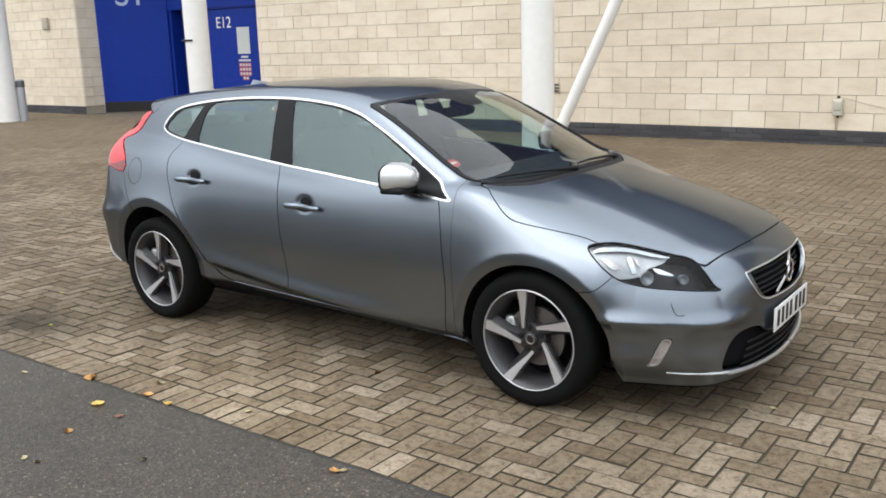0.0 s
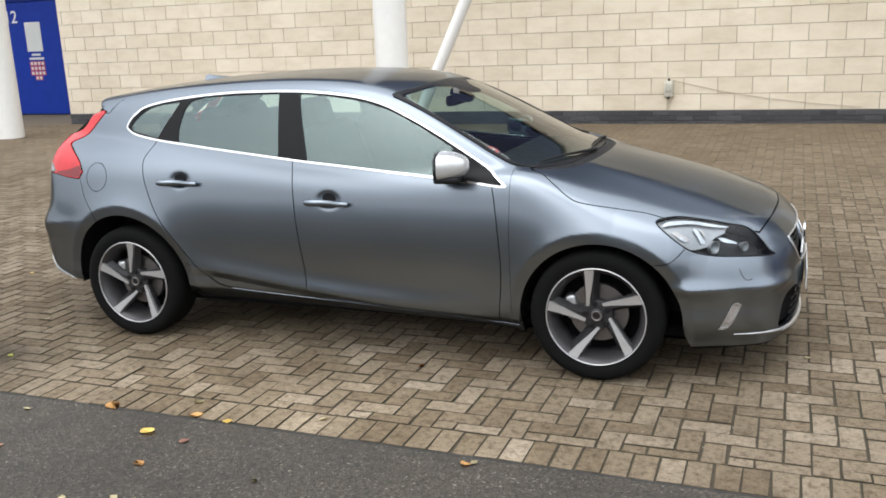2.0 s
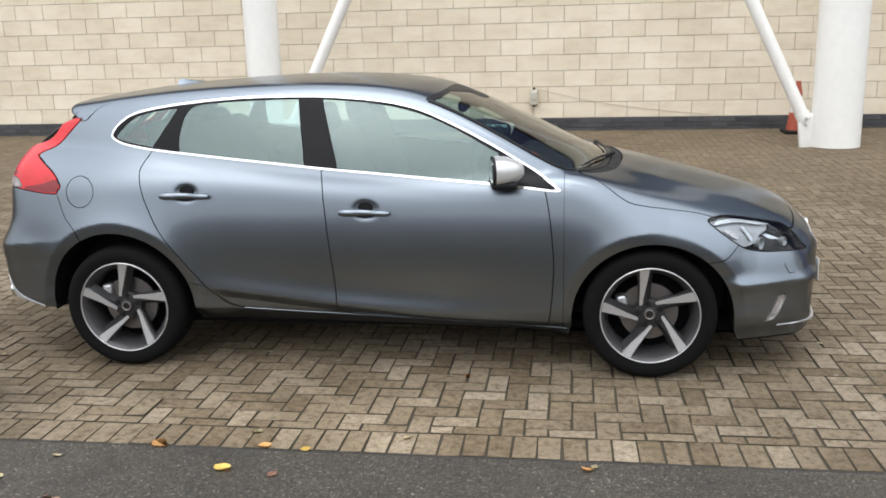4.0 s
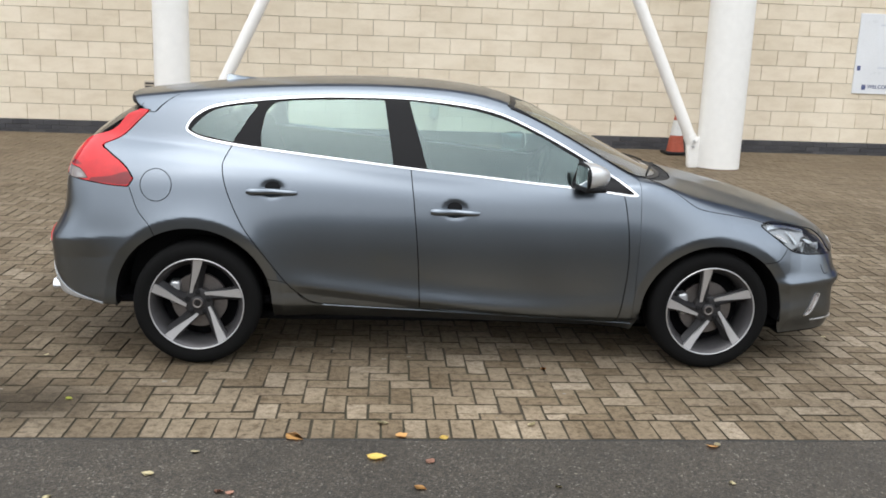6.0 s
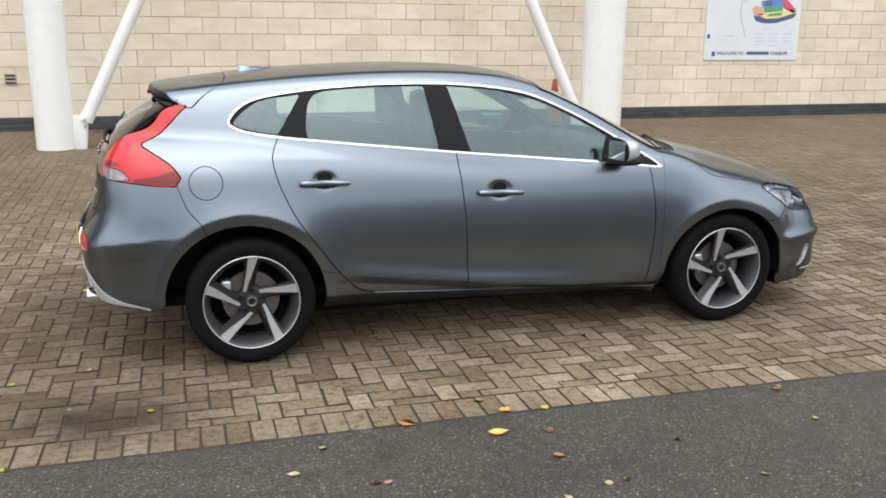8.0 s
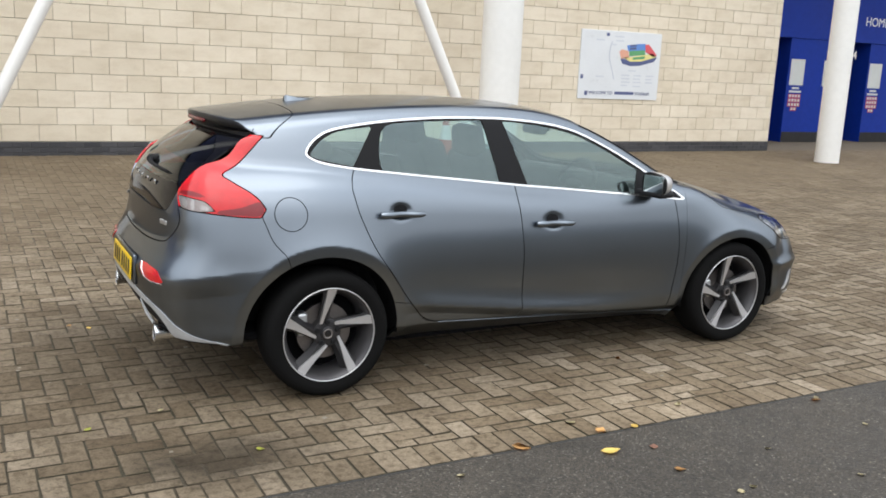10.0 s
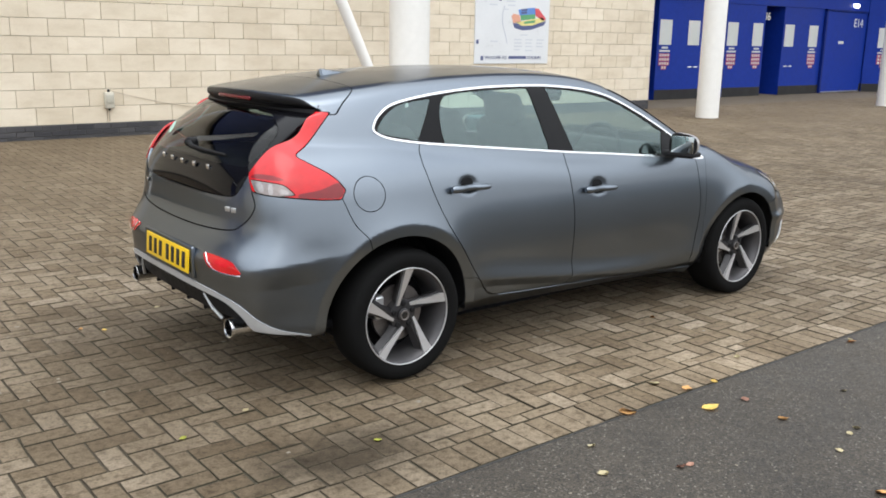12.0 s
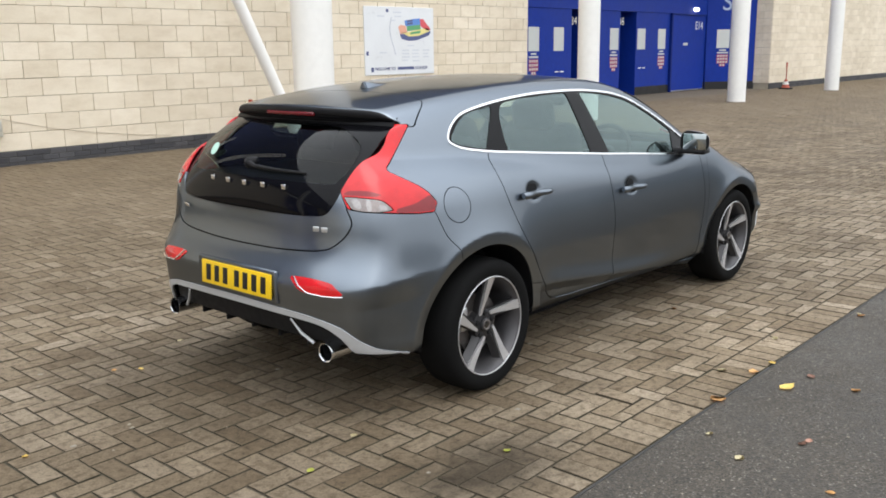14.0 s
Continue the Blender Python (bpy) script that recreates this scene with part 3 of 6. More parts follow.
U, X0, Y0, FIRST = .1007, -.655, -1.297, -1.572
shapes = [block(.1925, .0925), block(.0925, .1925), block(.0925, .0925), block(.1925, .065), block(.0925, .166), block(.0925, .065)]
blocks = []
low_j, ny = -3, int((WALL_Y - Y0) / U)
for j in range(low_j, ny):
    y = Y0 + U * j
    for i in range(int(-25 / U), int(36 / U)):
        k, x = (i + j) % 4, X0 + U * i
        cut_row = j == low_j
        if k == 0:
            blocks.append((x + U, y + U / 2 + (.0145 if cut_row else 0), 3 if cut_row else 0))
        elif k == 2 and j < ny - 1:
            blocks.append((x + U / 2, y + U + (.0145 if cut_row else 0), 4 if cut_row else 1))
        elif k == 3 and cut_row:
            blocks.append((x + U / 2, y + U / 2 + .0145, 5))
        elif k == 2:
            blocks.append((x + U / 2, y + U / 2, 2))
for i in range(int(-25 / U), int(36 / U)):
    blocks.append((.158 + .1009 * i, FIRST - .0995, 1))
rng = np.random.default_rng(4)


def ragged_block(v):
    """The same block with its corners chipped and pushed a little out of true."""
    w = v.copy()
    w[:, :2] += np.tile(rng.normal(0, .0018, (4, 2)), (4, 1))
    return w


near_blocks, far_v, far_f, count = [], [], [], 0
for x, y, kind in blocks:
    if -1.35 < x < .95 and EDGE_Y < y < -.55 and len(near_blocks) < 300:
        near_blocks.append((x, y, kind))
        continue
    v, f = shapes[kind]
    v = ragged_block(v)
    tilt = rng.normal(0, .004, 2)
    w = v + (x, y, 0)
    w[:, 2] += fall(w[:, 1]) + rng.normal(0, .0011) + v[:, 0] * tilt[0] + v[:, 1] * tilt[1]
    far_v.append(w)
    far_f += [tuple(i + count for i in q) for q in f]
    count += len(v)
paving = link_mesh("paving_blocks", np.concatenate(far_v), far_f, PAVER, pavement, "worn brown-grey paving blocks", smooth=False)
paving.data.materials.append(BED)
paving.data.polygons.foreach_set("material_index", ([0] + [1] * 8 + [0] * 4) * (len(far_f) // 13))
tagged(paving, kind="stuff")


# an added, unseen wall that dims low light and the car's reflections
yard = link_mesh("light_block_wall", *brick_slab((-60, -16.3, -.1), (60, -16.0, 2.2)), plain_material("dark brick", (.075, .078, .080), .9, 0, vary=.6, scale=20), smooth=False)
tagged(yard, "plain dark wall added out of view to dim low light", "wall", kind="structure")


# ---- the building ----
def wall_material(name, low, high, stain):
    m, n, l, b = shader(name, low, .85)
    info, geo = n.new("ShaderNodeObjectInfo"), n.new("ShaderNodeNewGeometry")
    add, frac = n.new("ShaderNodeMath"), n.new("ShaderNodeMath")
    frac.operation = "FRACT"
    l.new(info.outputs["Random"], add.inputs[0])
    l.new(geo.outputs["Random Per Island"], add.inputs[1])
    l.new(add.outputs[0], frac.inputs[0])
    c = ramp(n, l, frac.outputs[0], [(0, low), (1, high)])
    fine, mid = noise_node(n, l, 70, 7, .7, coords="World"), noise_node(n, l, 4.5, 6, coords="World", stretch=(.6, 1, 1.6))
    wide = noise_node(n, l, .8, 5, coords="World")
    c = blend(n, l, "MULTIPLY", .6, c, ramp(n, l, fine, [(.3, grey(.82)), (.7, grey(1.06))]))
    c = blend(n, l, "MULTIPLY", .7, c, ramp(n, l, mid, [(.30, stain), (.55, grey(1.0))]))
    c = blend(n, l, "MULTIPLY", .5, c, ramp(n, l, wide, [(.35, stain), (.65, grey(1.05))]))
    l.new(c, b.inputs["Base Color"])
    relief(n, l, b, fine, .5, .004)
    return m


STONE = wall_material("cream concrete block", (.74, .655, .515), (.83, .745, .605), (.86, .83, .79))
MORTAR = plain_material("grey mortar", (.40, .35, .27), .9, 0, vary=.4, scale=60)
PLINTH = wall_material("dark engineering brick", (.050, .050, .056), (.085, .083, .088), (.7, .7, .7))
PLINTH_JOINT = plain_material("plinth mortar", (.11, .105, .10), .9, 0, vary=.4, scale=60)
BLUE = plain_material("royal blue panel paint", (.006, .034, .30), .5, 0, vary=.22, scale=8, Specular_IOR_Level=.2)
BLUE_DARK = plain_material("dark blue door paint", (.004, .020, .18), .5, 0, vary=.25, scale=8, Specular_IOR_Level=.2)
WHITE_PAINT = plain_material("white column paint", (.86, .85, .82), .45, 0, vary=.08, scale=10, bump=.001)
PAPER = plain_material("white notice", (.62, .64, .62), .4, 0, vary=.12)
BLACK_BASE = plain_material("black kickboard", (.012, .011, .012), .6, 0)
RED_PRINT = plain_material("red print", (.42, .05, .10), .5, 0)
COURSE, LONG, TOP_Z = .2330, .4660, 5.2
BASE_Z = .340


def brick_shape(w, h, d=.020, c=.006):
    v = []
    for inset, y in ((0, 0), (0, -d + c), (c, -d)):
        v += [(-w / 2 + inset, y, -h / 2 + inset), (w / 2 - inset, y, -h / 2 + inset), (w / 2 - inset, y, h / 2 - inset), (-w / 2 + inset, y, h / 2 - inset)]
    f = [(8, 9, 10, 11)] + [(4 * r + i, 4 * r + (i + 1) % 4, 4 * r + 4 + (i + 1) % 4, 4 * r + 4 + i) for r in range(2) for i in range(4)]
    return np.array(v), f


wall_pieces = []


def block_wall(name, x0, x1, label, singles=None):
    """A wall of coursed blocks over a dark brick plinth, its face at WALL_Y."""
    core = rounded_box((x1 - x0, .50, TOP_Z), .004, ((x0 + x1) / 2, WALL_Y + .262, TOP_Z / 2), segments=1)
    wall = part(name, core, MORTAR, None, smooth=False)
    tagged(wall, label, "wall", kind="structure")
    vs, fs, n = [], [], 0
    ps, pf, pn = [], [], 0
    for r in range(int((TOP_Z - BASE_Z) / COURSE)):
        z = BASE_Z + COURSE * (r + .5)
        start = -.046 + (0 if r % 2 == 0 else LONG / 2)
        k0, k1 = math.floor((x0 - start) / LONG), math.ceil((x1 - start) / LONG)
        for k in range(k0, k1):
            a, b = max(start + k * LONG, x0), min(start + (k + 1) * LONG, x1)
            if b - a < .05:
                continue
            w = b - a - .006
            jog = float(rng.normal(0, .0012))
            if singles and singles[0] < a and b < singles[1] and z < singles[2] and w > LONG - .02:
                wall_pieces.append((wall, (a + b) / 2, WALL_Y + .012 + jog, z))
                continue
            v, f = brick_shape(w, COURSE - .006, .020, .004)
            vs.append(v + ((a + b) / 2, WALL_Y + .012 + jog, z))
            fs += [tuple(i + n for i in q) for q in f]
            n += len(v)
    for r in range(4):
        z = BASE_Z - .0745 * (r + .5) - .002
        k0, k1 = math.floor(x0 / .225), math.ceil(x1 / .225)
        for k in range(k0, k1):
            a, b = max((k + .5 * (r % 2)) * .225, x0), min((k + 1 + .5 * (r % 2)) * .225, x1)
            if b - a < .03:
                continue
            v, f = brick_shape(b - a - .008, .0665, .022, .004)
            ps.append(v + ((a + b) / 2, WALL_Y + .002 + float(rng.normal(0, .001)), z))
            pf += [tuple(i + pn for i in q) for q in f]
            pn += len(v)
    tagged(link_mesh("wall_blocks", np.concatenate(vs), fs, STONE, wall, "cream concrete blocks", smooth=False), kind="stuff")
    plinth = part("plinth", rounded_box((x1 - x0 - .006, .04, BASE_Z), .002, ((x0 + x1) / 2, WALL_Y + .010, BASE_Z / 2), segments=1), PLINTH_JOINT, wall, "dark brick plinth", smooth=False)
    tagged(link_mesh("plinth_bricks", np.concatenate(ps), pf, PLINTH, plinth, "dark blue-grey bricks", smooth=False), kind="stuff")
    return wall


block_wall("wall_north", -10.62, 12.01, "cream block wall on a dark brick plinth", singles=(-3.9, 6.3, 3.1))
wall_west = block_wall("wall_west", -34.0, -16.88, "cream block wall beside the blue entrance")
wall_east = block_wall("wall_east", 25.57, 60.0, "cream block wall beyond the blue turnstiles")
for xa, sgn in ((-16.88, -1), (25.57, 1)):
    vs, fs, n = [], [], 0
    for r in range(int((TOP_Z - BASE_Z) / COURSE)):
        for k in range(2):
            v, f = brick_shape(.262, COURSE - .008)
            vs.append(v[:, [1, 0, 2]] * (-1 if sgn < 0 else 1, 1, 1) + (xa, WALL_Y + .14 + .27 * k, BASE_Z + COURSE * (r + .5)))
            fs += [tuple(i + n for i in q) for q in f]
            n += len(v)
    tagged(link_mesh("return_blocks", np.concatenate(vs), fs, STONE, wall_west if sgn < 0 else wall_east, "cream concrete blocks", smooth=False), kind="stuff")


def slab(a, b, material, name, parent, label="", r=.004, smooth=False):
    """A box between two corners."""
    return part(name, rounded_box([q - p for p, q in zip(a, b)], r, [(p + q) / 2 for p, q in zip(a, b)], segments=1), material, parent, label, smooth)


def lettering(text, size, at, material, parent, name="lettering", yaw=0):
    cu = bpy.data.curves.new(name, "FONT")
    cu.body, cu.size, cu.align_x, cu.extrude = text, size, "CENTER", .002
    tmp = new("tmp", cu)
    dg = bpy.context.evaluated_depsgraph_get()
    me = bpy.data.meshes.new_from_object(tmp.evaluated_get(dg))
    bpy.data.objects.remove(tmp)
    me.materials.clear()
    me.materials.append(material)
    ob = new(name, me)
    ob.parent = parent
    ob.matrix_basis = pose(*at, 90, 0, yaw)
    return ob


def notice(parent, x, y, prints=True, width=.46):
    """A pale sheet on the panel, with a red and white print below it."""
    pst = slab((x, y - .008, 1.50), (x + width, y, 2.10), PAPER, "notice_sheet", parent, "pale notice sheet")
    if prints:
        for r in range(4):
            nn = (4, 4, 4, 2)[r]
            w = .205 if r < 3 else .10
            slab((x + width / 2 - w, y - .003, 1.205 - r * .10), (x + width / 2 + w, y, 1.295 - r * .10), RED_PRINT, "print_band", pst, r=.001)
            for k in range(nn):
                cx = x + width / 2 + (k - (nn - 1) / 2) * .098
                slab((cx - .030, y - .006, 1.222 - r * .10), (cx + .030, y - .0035, 1.280 - r * .10), PAPER, "print_patch", pst, r=.001)
        for z, w in ((1.41, .12), (1.33, .20)):
            slab((x + width / 2 - w, y - .006, z), (x + width / 2 + w, y, z + .045), PAPER, "print_bar", pst, r=.002)


def grid_bay(name, x0, x1, slots, label):
    """The blue recessed front of a bay, with open turnstile slots in it."""
    bay = tagged(slab((x0 - .6, BACK_Y + .9, 0), (x1 + .6, BACK_Y + 1.0, TOP_Z), BLUE_DARK, name, None), label, "wall", kind="structure")
    edges = [x0 - .55] + [v for s in slots for v in s] + [x1 + .55]
    for a, b in zip(edges[0::2], edges[1::2]):
        slab((a, BACK_Y, .02), (b, BACK_Y + .86, 2.60), BLUE, "panel", bay, "royal blue panel")
        slab((a + .01, BACK_Y - .012, .10), (b - .01, BACK_Y + .1, .41), BLACK_BASE, "kickboard", bay, "black kickboard")
    slab((x0 - .55, BACK_Y - .025, 2.575), (x1 + .55, BACK_Y + .86, TOP_Z), BLUE, "fascia", bay, "royal blue fascia")
    return bay


east = grid_bay("turnstile_front", 12.01, 24.2, [(13.75, 14.25), (16.27, 17.02), (18.76, 19.66)], "royal blue turnstile front with numbered slots")
for x, pr in ((14.32, 1), (15.43, 0), (17.07, 1), (18.20, 1), (19.74, 0), (20.98, 1)):
    notice(east, x, BACK_Y - .003, pr)
for x in (15.50, 19.82):
    for dx in (0, .24):
        slab((x + dx, BACK_Y - .03, .945), (x + dx + .14, BACK_Y, .975), WHITE_PAINT, "pull_handle", east, "white pull handle")
lettering("32", .30, (13.98, BACK_Y + .30, 2.16), WHITE_PAINT, east)
lettering("34", .30, (16.55, BACK_Y + .12, 2.18), WHITE_PAINT, east)
lettering("36", .30, (19.02, BACK_Y + .12, 2.20), WHITE_PAINT, east)
lettering("HOME", .30, (17.10, BACK_Y - .030, 2.98), WHITE_PAINT, east)
for a in (16.27, 18.76, 13.75):
    slab((a + .02, BACK_Y + .40, .15), (a + .48, BACK_Y + .44, 2.5), BLUE_DARK, "slot_door", east, "dark blue slot door")
door_e = tagged(slab((21.80, BACK_Y - .045, .19), (24.04, BACK_Y - .004, 2.53), BLUE, "exit_door_1", east, "royal blue exit door leaf"))
slab((21.72, BACK_Y - .08, .17), (21.80, BACK_Y, 2.57), BLUE_DARK, "door_frame", door_e)
slab((21.72, BACK_Y - .08, 2.53), (24.10, BACK_Y, 2.58), BLUE_DARK, "door_frame", door_e)
slab((21.82, BACK_Y - .06, .18), (24.02, BACK_Y - .04, .215), SATIN, "threshold", door_e, "metal threshold strip")
slab((22.55, BACK_Y - .055, 1.60), (22.85, BACK_Y - .04, 1.68), PAPER, "door_label", door_e, "small pale label")
lettering("E14", .36, (23.60, BACK_Y - .050, 2.10), WHITE_PAINT, east)


def splay(parent, xa, ya, xb, yb, name="splayed_panel"):
    """A blue panel set at an angle in plan, from the floor up."""
    d = Vector((xb - xa, yb - ya, 0))
    ob = part(name, rounded_box((d.length, .06, TOP_Z - .02), .004, (0, 0, (TOP_Z + .02) / 2), segments=1), BLUE, parent, "royal blue angled side panel", False)
    ob.matrix_basis = pose((xa + xb) / 2, (ya + yb) / 2, 0, 0, 0, math.degrees(math.atan2(d.y, d.x)))
    base = part("kickboard", rounded_box((d.length - .02, .085, .30), .004, (0, 0, .26), segments=1), BLACK_BASE, ob, "black kickboard", False)
    return ob


sp = splay(east, 24.20, 10.33, 25.60, 9.24)
FIGURE = plain_material("pale blue-grey figure paint", (.42, .50, .66), .5, 0, vary=.15)
lettering("S2", .80, (0, -.036, 2.72), FIGURE, sp, "large_figure")
notice(sp, -.52, -.034)
LAMP_GLOW = shader("lit lamp", (.9, .9, .85), .4)[0]
LAMP_GLOW.node_tree.nodes["Principled BSDF"].inputs["Emission Color"].default_value = (1, .98, .92, 1)
LAMP_GLOW.node_tree.nodes["Principled BSDF"].inputs["Emission Strength"].default_value = 3.0
door_lamp = part("bulkhead_lamp", rounded_box((.26, .10, .12), .05, (23.33, BACK_Y - .07, 2.72), segments=4), LAMP_GLOW, None)
tagged(door_lamp, "small lit white bulkhead lamp over the exit door", "lamp")

west = grid_bay("entrance_front", -15.6, -10.6, [(-15.45, -14.15)], "royal blue recessed entrance with exit door")
door_w = slab((-13.98, BACK_Y - .045, .19), (-11.3, BACK_Y - .004, 2.53), BLUE, "exit_door_2", west, "royal blue exit door leaf")
slab((-14.06, BACK_Y - .08, 2.53), (-11.2, BACK_Y, 2.58), BLUE_DARK, "door_frame", door_w)
lettering("E12", .36, (-13.50, BACK_Y - .050, 2.10), WHITE_PAINT, west)
notice(west, -13.07, BACK_Y - .048, True, .42)
slab((-15.45, BACK_Y + .30, .15), (-14.15, BACK_Y + .36, 2.55), BLUE_DARK, "slot_door", west, "dark blue recessed door")
sw = splay(west, -16.88, 9.24, -15.55, 10.33)
lettering("S1", .80, (.0, -.036, 2.72), FIGURE, sw, "large_figure")

# the blue upper storey over the block wall, and the soffit under it
UPPER = plain_material("blue cladding", (.012, .026, .11), .45, 0, vary=.3, scale=3)
upper = part("upper_storey", rounded_box((110, 1.2, 4.3), .02, (5, WALL_Y + .30, TOP_Z + 2.15), segments=1), UPPER, None, smooth=False)
tagged(upper, "dark blue cladding above the block wall", "wall", kind="structure")
for k in range(56):
    slab((-49 + k * 2.0, WALL_Y - .33, TOP_Z + .05), (-48.95 + k * 2.0, WALL_Y - .30, TOP_Z + 4.25), UPPER, "cladding_rib", upper)


# ---- columns and struts ----
def column(x, r, strut=0, lean=0.0):
    zb = float(fall(6.85)) - .01
    col = part("column", lathe([(zb, 0), (zb, r), (zb + .03, r + .002), (TOP_Z + 2, r), (TOP_Z + 2, 0)], 40, "Z"), WHITE_PAINT, None)
    col.matrix_basis = pose(x, 6.85, 0)
    tagged(col, "round white painted steel column" + (" with a slanting strut" if strut else ""), "column", "columns along the wall")
    part("base_weld", lathe([(zb, r + .014), (zb + .012, r + .012), (zb + .020, r)], 40, "Z"), plain_material("rusty foot", (.16, .11, .07), .8, 0, vary=.6, scale=30), col, "rust-stained foot")
    if strut:
        reach = .168 if r < .25 else .12
        foot = (strut * (r + reach), 0, .52)
        part("strut", tube([foot, (strut * (r + reach + 2.1 * .490), 0, 2.62), (strut * (r + reach + 4.2 * .490), 0, 4.72)], .078, 20), WHITE_PAINT, col, "slanting white tube")
        gus = part("gusset", rounded_box((.22, .10, .44), .03, (strut * (r + .045), 0, .31), (0, strut * 6, 0)), WHITE_PAINT, col, "white steel gusset")
        part("strut_collar", tube([(foot[0] - strut * .030, 0, .46), (foot[0] + strut * .012, 0, .545)], .088, 20), WHITE_PAINT, col, "bolted strut collar")
        for dz in (-.03, .05):
            part("bolt", lathe([(-.10, 0), (-.10, .018), (.10, .018), (.10, 0)], 8, "Y", turn=pose(foot[0] - strut * .03, 0, .43 + dz)), SATIN, gus)
    return col


for x, r, st in ((-17.10, .22, 0), (-10.25, .215, 0), (-3.10, .225, 1), (4.28, .295, -1), (11.62, .22, 0), (18.9, .235, 0), (26.2, .22, 0), (33.5, .22, 0)):
    c = column(x, r, st)
    if x == -10.25:
        lab = slab((-.16, -.232, 1.775), (.10, -.17, 1.81), INK, "column_label", c, "small dark label band")

# ---- small things on the wall and ground ----
sign = tagged(slab((7.04, WALL_Y - .030, 1.125), (8.895, WALL_Y - .008, 2.355), plain_material("white sign board", (.74, .76, .78), .35, 0, vary=.10), "information_sign", None), "white information sign with a coloured stadium plan on the wall", "sign")
SIGN = {"blue": (.12, .26, .62), "navy": (.09, .11, .24), "red": (.68, .10, .12), "orange": (.78, .40, .28), "yellow": (.80, .70, .28), "green": (.12, .36, .16), "pale": (.62, .65, .70), "line": (.52, .55, .62)}
SIGN = {k: plain_material("sign " + k, v, .4, 0, vary=.1) for k, v in SIGN.items()}


def sign_shape(name, color, pts, lift=.002):
    """A flat printed shape on the sign, from (across, up) in parts of its width and height."""
    bm = bmesh.new()
    f = bm.faces.new([bm.verts.new((7.04 + u * 1.855, WALL_Y - .0305 - lift, 1.125 + v * 1.23)) for u, v in pts])
    r = bmesh.ops.extrude_face_region(bm, geom=[f])
    bmesh.ops.translate(bm, vec=(0, .002, 0), verts=[v for v in r["geom"] if isinstance(v, bmesh.types.BMVert)])
    return part(name, bm, SIGN[color], sign, smooth=False)


sign_shape("printed_stand", "navy", [(.49, .60), (.52, .53), (.62, .50), (.74, .51), (.92, .58), (.95, .63), (.94, .68), (.60, .60)])
sign_shape("printed_stand", "yellow", [(.52, .62), (.62, .565), (.76, .575), (.94, .65), (.90, .70), (.60, .63)], .003)
sign_shape("printed_stand", "orange", [(.47, .70), (.50, .60), (.60, .62), (.58, .72), (.50, .74)], .003)
sign_shape("printed_stand", "blue", [(.58, .72), (.56, .80), (.70, .83), (.79, .84), (.80, .73)], .003)
sign_shape("printed_stand", "red", [(.80, .72), (.79, .83), (.84, .83), (.95, .68), (.91, .65)], .003)
sign_shape("printed_pitch", "green", [(.60, .645), (.59, .72), (.79, .745), (.80, .675)], .004)
sign_shape("printed_pitch", "green", [(.64, .595), (.65, .63), (.80, .655), (.79, .615)], .004)
for v in (.80, .76):
    sign_shape("printed_seats", "navy", [(.60, v - .02), (.60, v + .01), (.68, v + .02), (.68, v - .01)], .004)
sign_shape("printed_mark", "navy", [(.08, .05), (.08, .115), (.115, .115), (.115, .05)])
sign_shape("printed_mark", "navy", [(.02, .29), (.02, .35), (.05, .35), (.05, .29)])
sign_shape("printed_mark", "navy", [(.30, .92), (.30, .965), (.335, .965), (.335, .92)])
for u, v, w in ((.18, .86, .10), (.42, .86, .10), (.40, .92, .12), (.20, .33, .10), (.52, .36, .10), (.67, .36, .10), (.83, .36, .10), (.52, .31, .10), (.67, .31, .09), (.83, .31, .08), (.52, .26, .11), (.67, .26, .10), (.83, .26, .09), (.52, .21, .08), (.67, .20, .10), (.60, .43, .10), (.36, .80, .07)):
    sign_shape("printed_bar", "pale", [(u, v - .010), (u, v + .010), (u + w, v + .010), (u + w, v - .010)])
for a, b in zip(np.linspace(.30, .85, 9)[:-1], np.linspace(.30, .85, 9)[1:]):
    u0, u1 = .385 + .04 * math.sin(a * 7), .385 + .04 * math.sin(b * 7)
    sign_shape("printed_line", "line", [(u0, a), (u0 + .010, a), (u1 + .010, b), (u1, b)])
for text, u in (("WELCOME TO", .275), ("STADIUM", .80)):
    lt = lettering(text, .082, (7.04 + u * 1.855, WALL_Y - .034, 1.125 + .07 * 1.23), SIGN["navy"], sign)
sign_shape("printed_bar", "navy", [(.45, .072), (.45, .115), (.69, .115), (.69, .072)])

CABLE_TAN = plain_material("tan cable", (.50, .43, .33), .6, 0, vary=.2)
GREY_BOX = plain_material("pale grey plastic", (.60, .57, .48), .5, 0, vary=.2, scale=20)
box_thing = tagged(part("junction_box", rounded_box((.125, .09, .225), .015, (.443, WALL_Y - .050, .655)), GREY_BOX, None), "pale grey electrical socket box with a cable on the wall", "socket")
part("box_lid", rounded_box((.10, .02, .12), .008, (.443, WALL_Y - .10, .675)), plain_material("box lid", (.52, .50, .42), .4), box_thing)
for za, zb in ((.765, .80), (.515, .545)):
    part("cable_gland", lathe([(za, 0), (za, .018), (zb, .018), (zb, 0)], 12, "Z", turn=pose(.443, WALL_Y - .045, 0)), TRIM_BLACK, box_thing)
part("power_cable", tube([(.45, WALL_Y - .03, .79), (.70, WALL_Y - .018, .72), (1.20, WALL_Y - .014, .60), (1.8, WALL_Y - .014, .50), (2.4, WALL_Y - .014, .425), (3.0, WALL_Y - .014, .37)], .004, 6), CABLE_TAN, box_thing, "thin tan cable")
part("drop_cable", tube([(.443, WALL_Y - .03, .52), (.443, WALL_Y - .03, .36)], .008, 6), CABLE_TAN, box_thing)
